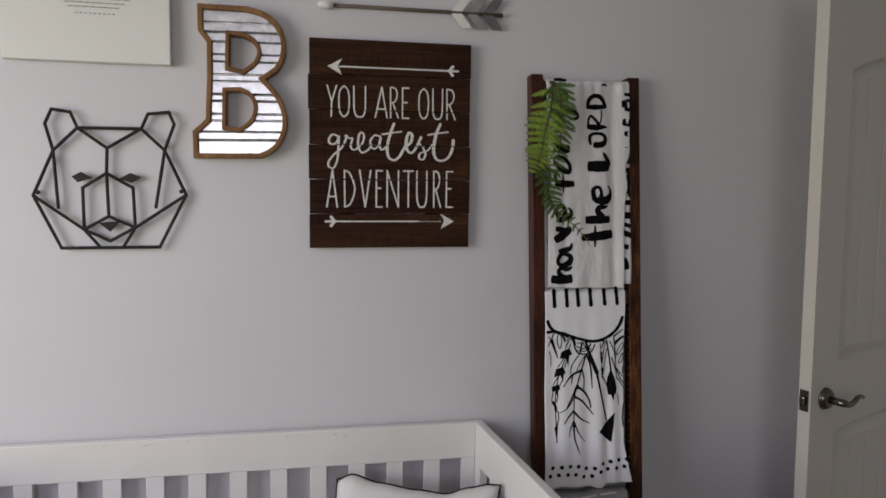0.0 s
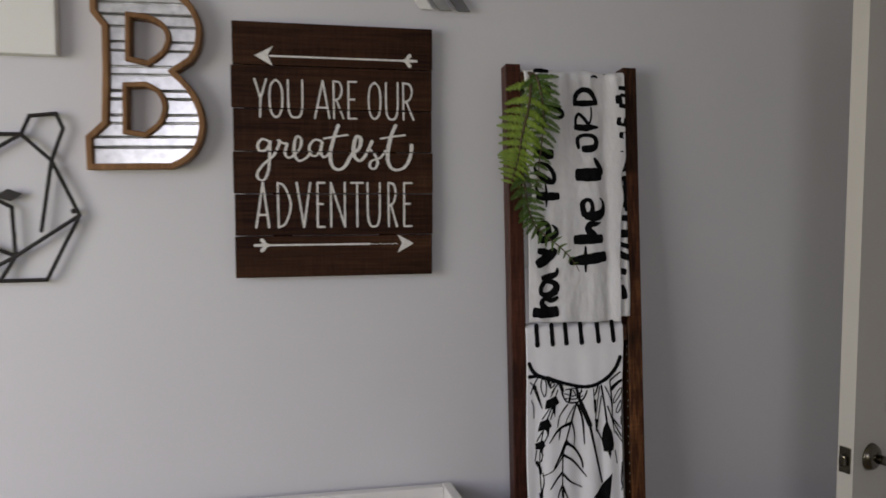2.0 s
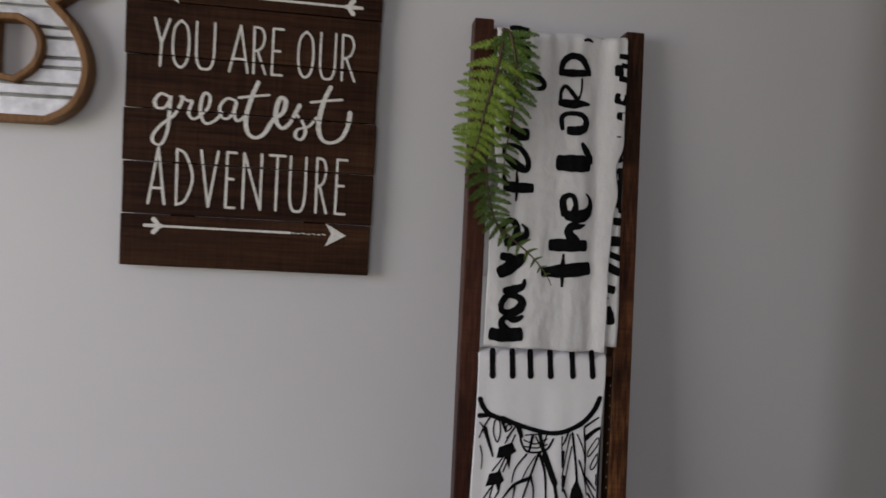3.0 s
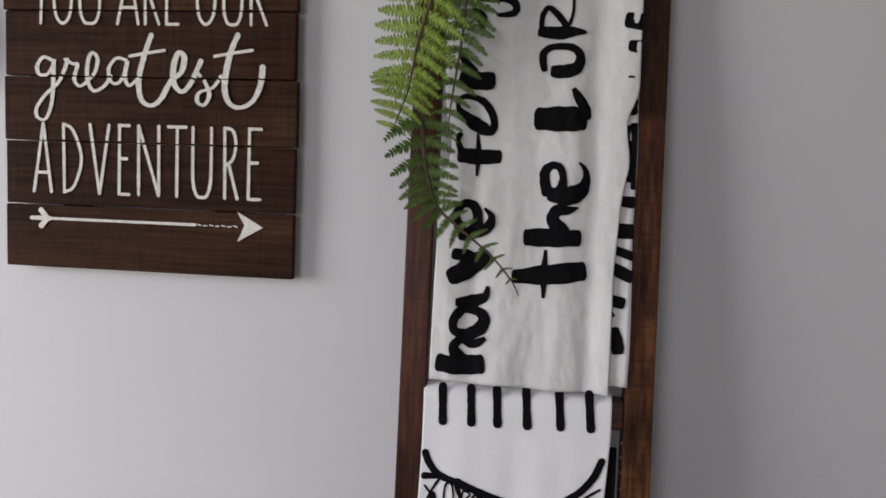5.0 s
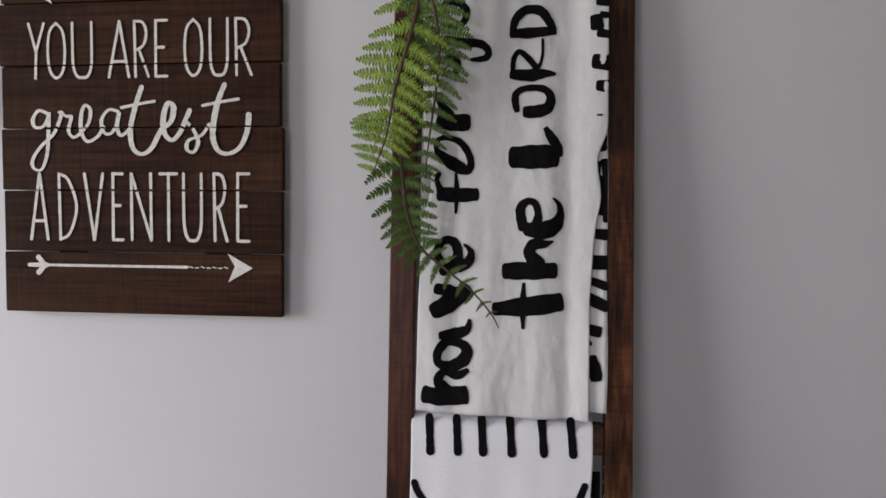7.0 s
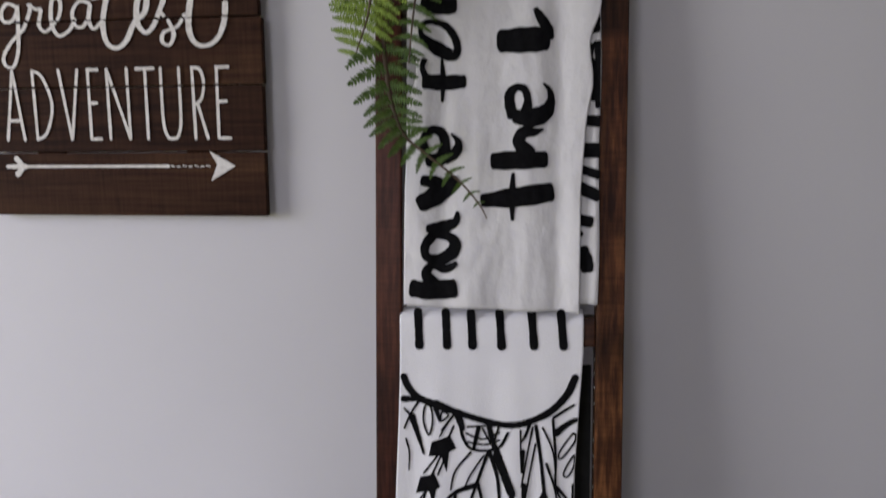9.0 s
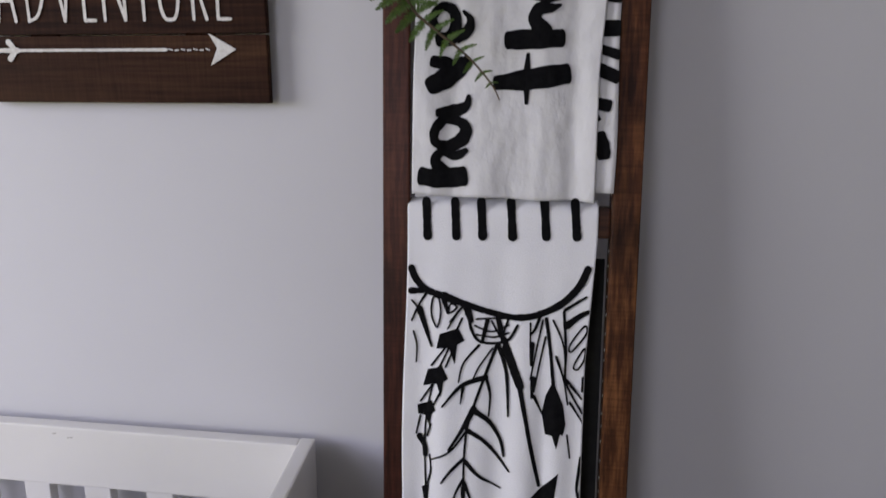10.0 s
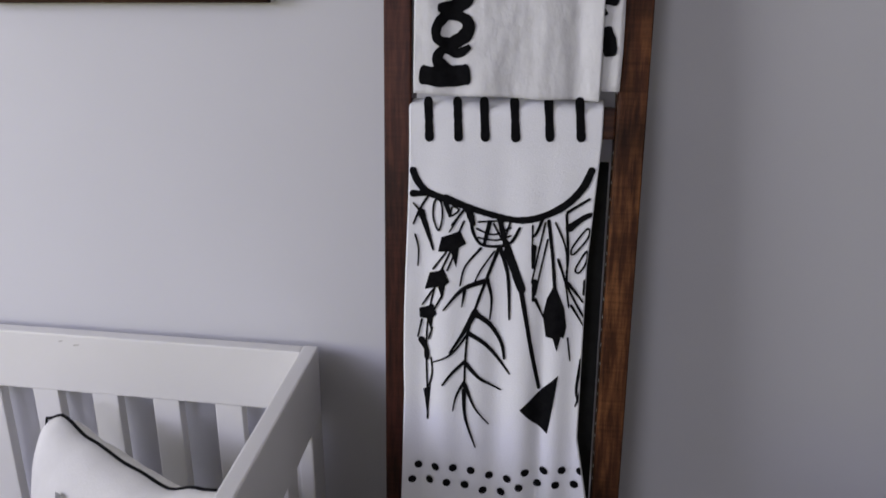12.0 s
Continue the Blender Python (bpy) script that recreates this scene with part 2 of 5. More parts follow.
class Inker:
    """Paints strokes and blots, as thin raised paint, on a surface given by at(x, z, lift)."""

    def __init__(self, at, step=0.004, gap=None, rise=0.0003):
        self.bm, self.at, self.step, self.gap, self.k, self.rise = bmesh.new(), at, step, gap, 0, rise

    def lift(self):
        self.k += 1
        return self.rise + 0.00006 * (self.k % 9)

    def stroke(self, pts, w, smooth=True, taper=(1.0, 1.0), pen=0.0, closed=False):
        """pen: how much thinner the line gets where it runs along x (below zero: along z)."""
        if not smooth and len(pts) > 2:
            for a, b in zip(pts, pts[1:]):
                self.stroke([a, b], w, False, taper, pen)
            return
        pts = [Vector((p[0], p[1])) for p in pts]
        if smooth:
            pts = [Vector((p.x, p.y)) for p in curve_through([p.to_3d() for p in pts], 0.12, closed)]
        if closed:
            pts.append(pts[0].copy())
        pts = dense(pts, self.step)
        lift, n, rows = self.lift(), len(pts), []
        for i, p in enumerate(pts):
            d = (pts[min(i + 1, n - 1)] - pts[max(i - 1, 0)])
            d = d.normalized() if d.length > 1e-9 else Vector((1, 0))
            nrm = Vector((-d.y, d.x))
            f = i / max(1, n - 1)
            ww = w * (taper[0] + (taper[1] - taper[0]) * f) * (1 - pen * abs(d.x) if pen >= 0 else 1 + pen * abs(d.y)) / 2
            ww *= 1 + 0.05 * math.sin(7.0 * f + self.k) + 0.16 * noise.noise(Vector((p.x * 330, p.y * 330, self.k)))
            rows.append((p, nrm, ww, lift + 0.0005 * f))
        verts = []
        for p, nrm, ww, lift in rows:
            a, b = p + nrm * ww, p - nrm * ww
            verts.append((self.bm.verts.new(self.at(a.x, a.y, lift)), self.bm.verts.new(self.at(b.x, b.y, lift)), p))
        for (a, b, p), (c, d, q) in zip(verts, verts[1:]):
            if self.gap and abs(p.y - q.y) > abs(p.x - q.x) and self.gap((p.x + q.x) / 2, (p.y + q.y) / 2):
                continue
            self.bm.faces.new((a, b, d, c))
        if not closed:
            for (p, nrm, ww, lift), (a, b, _), sign in ((rows[0], verts[0], -1), (rows[-1], verts[-1], 1)):
                d = Vector((nrm.y, -nrm.x)) * sign
                cap = [p + nrm * ww * math.cos(t) + d * ww * math.sin(t) for t in [math.pi * k / 6 for k in range(1, 6)]]
                self.bm.faces.new([a] + [self.bm.verts.new(self.at(c.x, c.y, lift)) for c in cap] + [b])

    def brush(self, pts):
        """A stroke of changing width: points (x, z, width), with blunt ends."""
        lift = self.lift()
        fine = curve_through(pts, 0.1)
        n, rows = len(fine), []
        for i, p in enumerate(fine):
            d = fine[min(i + 1, n - 1)] - fine[max(i - 1, 0)]
            d = Vector((d.x, d.y)).normalized()
            rows.append((Vector((p.x, p.y)), d, max(p.z, 0.001) / 2 * (1 + 0.04 * math.sin(0.9 * i + self.k))))
        (p, d, w), (q, e, v) = rows[0], rows[-1]
        rows = [(p - d * w * 0.34, d, w * 0.45), (p - d * w * 0.22, d, w * 0.82)] + rows + [(q + e * v * 0.22, e, v * 0.82), (q + e * v * 0.34, e, v * 0.45)]
        last = None
        for k, (p, d, w) in enumerate(rows):
            m = Vector((-d.y, d.x)) * w
            row = [self.bm.verts.new(self.at(*(p + m * f), lift + 0.0004 * k / len(rows))) for f in (-1, -0.5, 0, 0.5, 1)]
            if last:
                for j in range(4):
                    self.bm.faces.new((last[j], last[j + 1], row[j + 1], row[j]))
            last = row

    def blot(self, pts):
        """A filled shape, star-shaped about its middle."""
        pts = dense([Vector(p) for p in pts] + [Vector(pts[0])], self.step)[:-1]
        mid = sum(pts, Vector((0, 0))) / len(pts)
        lift = self.lift()
        rings = []
        for f in (1.0, 0.66, 0.33):
            rings.append([self.bm.verts.new(self.at(*(mid + (p - mid) * f), lift)) for p in pts])
        c = self.bm.verts.new(self.at(mid.x, mid.y, lift))
        n = len(pts)
        for ra, rb in zip(rings, rings[1:]):
            for k in range(n):
                self.bm.faces.new((ra[k], ra[(k + 1) % n], rb[(k + 1) % n], rb[k]))
        for k in range(n):
            self.bm.faces.new((rings[-1][k], rings[-1][(k + 1) % n], c))

    def dot(self, x, z, r):
        self.blot([(x + r * math.cos(t), z + r * math.sin(t)) for t in [2 * math.pi * k / 14 for k in range(14)]])


# strokes of letters in a box 1 wide and 1 high; a leading True marks a curved stroke
GLYPHS = {
    "Y": [(False, (0, 1), (0.48, 0.48)), (False, (1, 1), (0.48, 0.48), (0.42, 0))],
    "O": [(True, (0.5, 1), (0.12, 0.85), (0, 0.5), (0.12, 0.14), (0.5, 0), (0.88, 0.14), (1, 0.5), (0.88, 0.85), (0.5, 1))],
    "U": [(True, (0, 1), (0, 0.6), (0.03, 0.22), (0.22, 0.03), (0.5, 0), (0.78, 0.03), (0.97, 0.22), (1, 0.6), (1, 1))],
    "A": [(False, (0, 0), (0.55, 1), (1, 0)), (False, (0.18, 0.28), (0.88, 0.28))],
    "R": [(False, (0.04, 0), (0, 1)), (True, (0, 1), (0.6, 0.97), (0.85, 0.78), (0.62, 0.56), (0.03, 0.47)), (False, (0.3, 0.5), (1, 0))],
    "E": [(False, (1, 1), (0.02, 1), (0, 0), (1, 0)), (False, (0, 0.52), (0.75, 0.52))],
    "D": [(False, (0.03, 0), (0, 1)), (True, (0, 1), (0.55, 0.9), (1, 0.5), (0.6, 0.1), (0.03, 0))],
    "V": [(False, (0, 1), (0.5, 0), (1, 1))],
    "N": [(False, (0, 0), (0, 1), (1, 0), (1, 1))],
    "T": [(False, (0, 1), (1, 1)), (False, (0.5, 1), (0.5, 0))],
    "L": [(False, (0.12, 1), (0.1, 0.05)), (True, (0.1, 0.05), (0.55, 0.02), (1, 0.16))],
    ",": [(True, (0.6, 1), (0.7, 0.5), (0.2, 0))],
    "h": [(False, (0.12, 1), (0.1, 0)), (True, (0.12, 0.25), (0.45, 0.55), (0.75, 0.5), (0.78, 0.2), (1, 0.03))],
    "a": [(True, (0.75, 0.9), (0.35, 0.98), (0.05, 0.6), (0.12, 0.12), (0.45, 0.1), (0.72, 0.55)), (True, (0.75, 0.95), (0.74, 0.35), (1, 0.03))],
    "v": [(True, (0.02, 0.95), (0.22, 0.5), (0.42, 0.04)), (True, (0.42, 0.04), (0.72, 0.5), (0.82, 0.98), (1, 0.85))],
    "e": [(True, (0.1, 0.5), (0.6, 0.6), (0.62, 0.93), (0.3, 0.96), (0.06, 0.5), (0.2, 0.06), (0.6, 0.04), (1, 0.3))],
    "f": [(True, (0.95, 0.95), (0.6, 1), (0.42, 0.75), (0.4, 0)), (False, (0.02, 0.55), (0.92, 0.58))],
    "o": [(True, (0.5, 1), (0.08, 0.8), (0.04, 0.35), (0.4, 0.02), (0.85, 0.2), (0.92, 0.7), (0.5, 1), (1, 0.85))],
    "r": [(False, (0.15, 0.95), (0.2, 0)), (True, (0.2, 0.5), (0.5, 0.9), (0.95, 0.85))],
    "t": [(False, (0.45, 1), (0.42, 0)), (False, (0, 0.62), (1, 0.58))],
    "y": [(True, (0.05, 1), (0.1, 0.6), (0.4, 0.5), (0.75, 0.7)), (True, (0.85, 1), (0.78, 0.4), (0.5, 0.0), (0.1, 0.1))],
    "u": [(True, (0.05, 1), (0.08, 0.3), (0.4, 0.05), (0.75, 0.4)), (True, (0.8, 1), (0.78, 0.3), (1, 0.05))],
}


def letter(ink, ch, place, w, pen=0.0):
    """place turns a point of the letter's unit box into the surface's x and z."""
    for curved, *pts in GLYPHS[ch]:
        ink.stroke([place(*p) for p in pts], w, curved, pen=pen)


# ---------------------------------------------------------------- room
X0, X1, Y0, CEIL = -1.75, 2.29, -2.2, 2.44
T = 0.12
for name, dims in (("wall_north", (X0 - T, X1 + T, WALL_Y, WALL_Y + T, 0, CEIL)), ("wall_east", (X1, X1 + T, Y0, WALL_Y, 0, CEIL))):
    single(name, boxed(*dims), M_WALL, "pale blue-grey painted plain wall", "wall", "structure")
# the wall with the window opening, in four pieces round it
WY0, WY1, WZ0, WZ1 = -0.22, 1.42, 0.90, 2.24
bm = bmesh.new()
for dims in ((X0 - T, X0, Y0, WY0, 0, CEIL), (X0 - T, X0, WY1, WALL_Y, 0, CEIL), (X0 - T, X0, WY0, WY1, 0, WZ0), (X0 - T, X0, WY0, WY1, WZ1, CEIL)):
    box(bm, *dims)
single("wall_west", bm, M_WALL, "pale blue-grey painted wall with a window opening", "wall", "structure")
bm = bmesh.new()
for dims in ((X0 - T, -0.85, Y0 - T, Y0, 0, CEIL), (0.25, X1 + T, Y0 - T, Y0, 0, CEIL), (-0.85, 0.25, Y0 - T, Y0, 0, 0.88), (-0.85, 0.25, Y0 - T, Y0, 2.27, CEIL)):
    box(bm, *dims)
single("wall_south", bm, M_WALL, "pale blue-grey painted wall with a window opening", "wall", "structure")
single("floor", boxed(X0 - T, X1 + T, Y0 - T, WALL_Y + T, -0.1, 0), M_FLOOR, "beige carpeted floor of the nursery", "floor", "structure")
single("ceiling", boxed(X0 - T, X1 + T, Y0 - T, WALL_Y + T, CEIL, CEIL + 0.1), M_CEIL, "white painted ceiling", "ceiling", "structure")


# ---------------------------------------------------------------- door
def make_door():
    W, H, TH = 0.76, 2.03, 0.034
    door = new("door_1")
    ang = 18.0
    door.matrix_world = pose(1.459, 1.700, 0.012, 0, -0.9, ang)
    tagged(door, "off-white moulded two-panel door standing open near the wall", "door", kind="structure")

    def arch(x, x0, x1, rise):
        u = (x - (x0 + x1) / 2) / ((x1 - x0) / 2)
        return rise * (1 - u * u)

    def depth(x, z):
        """How far the pressed face lies behind the flat stile."""
        best = -1e9
        for z0, z1, rise in ((1.045, 1.80, 0.055), (0.22, 0.857, 0.02)):
            top = z1 + (arch(x, 0.11, W - 0.11, rise) if 0.11 < x < W - 0.11 else 0)
            best = max(best, min(x - 0.11, W - 0.11 - x, z - z0, top - z))
        if best < 0:
            return 0.0
        if best < 0.007:
            return 0.017 * best / 0.007
        d = max(0.004, 0.017 - 0.013 * (best - 0.007) / 0.032)
        if best > 0.045:
            u = (x - 0.155) % 0.075
            d += 0.003 * max(0, 1 - abs(u - 0.0375) / 0.005)
        return d

    bm = bmesh.new()
    nx, nz = 190, 300
    g = [[bm.verts.new((W * i / nx, depth(W * i / nx, H * j / nz), H * j / nz)) for j in range(nz + 1)] for i in range(nx + 1)]
    for i in range(nx):
        for j in range(nz):
            bm.faces.new((g[i][j], g[i + 1][j], g[i + 1][j + 1], g[i][j + 1]))
    back = [[bm.verts.new((x, TH, z)) for z in (0, H)] for x in (0, W)]
    bm.faces.new((back[0][0], back[0][1], back[1][1], back[1][0]))
    bm.faces.new([g[0][j] for j in range(nz + 1)] + [back[0][1], back[0][0]])
    bm.faces.new([g[nx][j] for j in range(nz + 1)][::-1] + [back[1][0], back[1][1]])
    bm.faces.new([g[i][nz] for i in range(nx + 1)] + [back[1][1], back[0][1]])
    bm.faces.new([g[i][0] for i in range(nx + 1)][::-1] + [back[0][0], back[1][0]])
    part("door_leaf", bm, M_DOOR, door)
    kz = 0.953
    bm = boxed(-0.0035, 0.0, 0.005, 0.029, kz - 0.028, kz + 0.028, bevel=0.0015)
    plate = part("latch_plate", bm, M_NICKEL, door, "dull nickel latch plate")
    part("latch_bolt", boxed(-0.014, -0.003, 0.010, 0.024, kz - 0.012, kz + 0.012, bevel=0.004), M_NICKEL, plate)
    lever = part("door_handle", spun(bmesh.new(), [(0.002, -0.016), (0.017, -0.015), (0.025, -0.010), (0.029, -0.003), (0.030, 0.0)], (0.062, 0, kz), (0, 1, 0), 32), M_NICKEL, door, "aged nickel lever handle", True)
    bm = tube(bmesh.new(), [(0.062, -0.012, kz), (0.062, -0.048, kz), (0.068, -0.056, kz)], [0.010, 0.010, 0.008], 14)
    pts = curve_through([(0.062, -0.050, kz), (0.080, -0.053, kz - 0.005), (0.100, -0.053, kz - 0.002), (0.120, -0.052, kz + 0.008), (0.137, -0.050, kz + 0.008), (0.150, -0.048, kz + 0.003)], 0.2)
    tube(bm, pts, [0.009 - 0.0045 * i / (len(pts) - 1) for i in range(len(pts))], 12)
    part("lever", bm, M_NICKEL, lever, smooth=True)


make_door()


# ---------------------------------------------------------------- crib
def make_crib():
    XL, XR, YF, YB, TOP = -0.75, 0.657, 1.27, 2.026, 0.852
    crib = holder("crib", ((XL + XR) / 2, (YF + YB) / 2, 0), "white painted wooden slatted baby crib against the wall", "crib")
    inv = crib.matrix_world.inverted()

    def p(name, bm, label="", parent=None):
        for v in bm.verts:  # the end panel stands a little askew
            if v.co.x > XR - 0.03:
                v.co.x += 0.075 * (YB - v.co.y)
        bmesh.ops.transform(bm, matrix=inv, verts=bm.verts)
        return part(name, bm, M_CRIB, parent or crib, label)

    th = 0.023
    p("back_top_rail", boxed(XL + th, XR - th, YB - th, YB, TOP - 0.10, TOP, bevel=0.003))
    p("back_bottom_rail", boxed(XL + th, XR - th, YB - th, YB, 0.24, 0.32, bevel=0.003))
    p("front_top_rail", boxed(XL + th, XR - th, YF, YF + th, TOP - 0.10, TOP, bevel=0.003))
    p("front_bottom_rail", boxed(XL + th, XR - th, YF, YF + th, 0.24, 0.32, bevel=0.003))
    for y0 in (YB - th, YF):
        for x0 in (XR - th - 0.036, XL + th):
            p("stile", boxed(x0, x0 + 0.035, y0 + 0.002, y0 + th - 0.002, 0.30, TOP - 0.099, bevel=0.002))
    x = 0.514
    while x > XL + 0.06:
        for yy in (YB - th / 2, YF + th / 2):
            p("slat", boxed(x - 0.022, x + 0.022, yy - 0.009, yy + 0.009, 0.30, TOP - 0.095, bevel=0.002))
        x -= 0.1034
    for x0, x1 in ((XR - th, XR), (XL, XL + th)):
        p("side_top_rail", boxed(x0, x1, YF, YB, TOP - 0.115, TOP + 0.001, bevel=0.003))
        p("side_bottom_rail", boxed(x0, x1, YF + 0.065, YB - 0.065, 0.24, 0.33, bevel=0.003))
        for y0 in (YF, YB - 0.06):
            p("leg", boxed(x0, x1, y0, y0 + 0.06, 0, TOP - 0.113, bevel=0.003))
        for k in range(6):
            yy = YF + 0.06 + (YB - YF - 0.12) * (k + 1) / 7
            p("side_slat", boxed((x0 + x1) / 2 - 0.007, (x0 + x1) / 2 + 0.007, yy - 0.022, yy + 0.022, 0.32, TOP - 0.110, bevel=0.002))
    for k, (sx, sz) in enumerate(((-0.33, 0.842), (-0.235, 0.836), (-0.225, 0.838), (-0.13, 0.842), (0.245, 0.840), (0.27, 0.835), (0.12, 0.838))):
        ink = Inker(lambda x, z, l: Vector((x, YB - th - 0.0002 - l, z)), 0.004)
        ink.stroke([(sx, sz), (sx + 0.004 + 0.002 * (k % 3), sz + 0.0015)], 0.0022, False)
        bmesh.ops.transform(ink.bm, matrix=inv, verts=ink.bm.verts)
        part("scuff", ink.bm, M_SCUFF, crib, "grey scuff mark")
    p("mattress_board", boxed(XL + th, XR - th, YF + th, YB - th, 0.30, 0.318))
    single("crib_mattress", boxed(XL + 0.04, XR - 0.04, YF + 0.035, YB - 0.035, 0.319, 0.44, bevel=0.03, seg=4), M_SHEET, "thin crib mattress in a pale fitted sheet inside the crib", "mattress", smooth=True)


make_crib()


def make_pillow():
    W, H = 0.43, 0.36
    along = Vector((0.39, -0.175, 0.03)).normalized()
    toward = along.cross(Vector((0, 0, 1))).normalized()
    up = (Vector((0, 0, 0.95)) - toward * 0.24)
    up = (up - along * up.dot(along)).normalized()
    mid = Vector((0.444, 1.857, 0.755)) - up * (H / 2)
    m = Matrix((along, up, along.cross(up))).transposed().to_4x4()
    m.translation = mid
    pil = new("pillow")
    pil.matrix_world = m
    tagged(pil, "white cotton cushion with black piping leaning on the crib slats", "pillow")
    n = 32
    SAG = ((-1.0, 0.0), (-0.79, 0.016), (-0.46, 0.0), (0.02, -0.013), (0.37, -0.021), (0.63, -0.006), (0.87, 0.002), (1.0, 0.0))  # slumped top seam

    def edge(u, v):
        """Corners pulled out into ears, sides drawn in."""
        k = 1 - 0.05 * (1 - v * v)
        l = 1 - 0.035 * (1 - u * u)
        sag = 0.0
        for (u0, s0), (u1, s1) in zip(SAG, SAG[1:]):
            if u0 <= u <= u1:
                g = (u - u0) / (u1 - u0)
                sag = (s0 + (s1 - s0) * g * g * (3 - 2 * g)) * max(0, v) ** 2
        return W / 2 * u * k + 0.004 * math.sin(7 * v) * abs(u) ** 6, H / 2 * v * l + sag

    def puff(u, v):
        return 0.062 * (max(0, 1 - u ** 4) * max(0, 1 - v ** 4)) ** 0.55 + 0.002 * noise.noise(Vector((u * 4, v * 4, 1)))

    bm = bmesh.new()
    top, bot = {}, {}
    for i in range(n + 1):
        for j in range(n + 1):
            u, v = 2 * i / n - 1, 2 * j / n - 1
            x, y = edge(u, v)
            rim = i in (0, n) or j in (0, n)
            top[i, j] = bm.verts.new((x, y, 0 if rim else puff(u, v)))
            bot[i, j] = top[i, j] if rim else bm.verts.new((x, y, -puff(u, v)))
    for i in range(n):
        for j in range(n):
            bm.faces.new((top[i, j], top[i + 1, j], top[i + 1, j + 1], top[i, j + 1]))
            if len({bot[i, j], bot[i + 1, j], bot[i + 1, j + 1], bot[i, j + 1]} - {top[i, j], top[i + 1, j], top[i + 1, j + 1], top[i, j + 1]}):
                bm.faces.new((bot[i, j + 1], bot[i + 1, j + 1], bot[i + 1, j], bot[i, j]))
    part("cushion", bm, M_PILLOW, pil, smooth=True)
    rim = [edge(2 * i / n - 1, -1) for i in range(n)] + [edge(1, 2 * i / n - 1) for i in range(n)] + [edge(1 - 2 * i / n, 1) for i in range(n)] + [edge(-1, 1 - 2 * i / n) for i in range(n)]
    part("piping", tube(bmesh.new(), [(x, y, 0) for x, y in rim], 0.0025, 8, True), M_INK, pil, "black piping", True)
    ink = Inker(lambda x, y, l: Vector((x, y, puff(2 * x / W, 2 * y / H) + 0.0045 + l)), 0.008)
    ink.blot([(-0.078, 0.122), (-0.062, 0.122), (-0.070, 0.106)])
    for a, b in ((-0.036, -0.022), (-0.014, 0.002), (0.012, 0.026), (0.042, 0.054), (0.072, 0.086)):
        ink.stroke([(a, 0.074), (b, 0.122)], 0.0048, False)
    part("print", ink.bm, M_PRINTGREY, pil, "dark printed marks")


make_pillow()


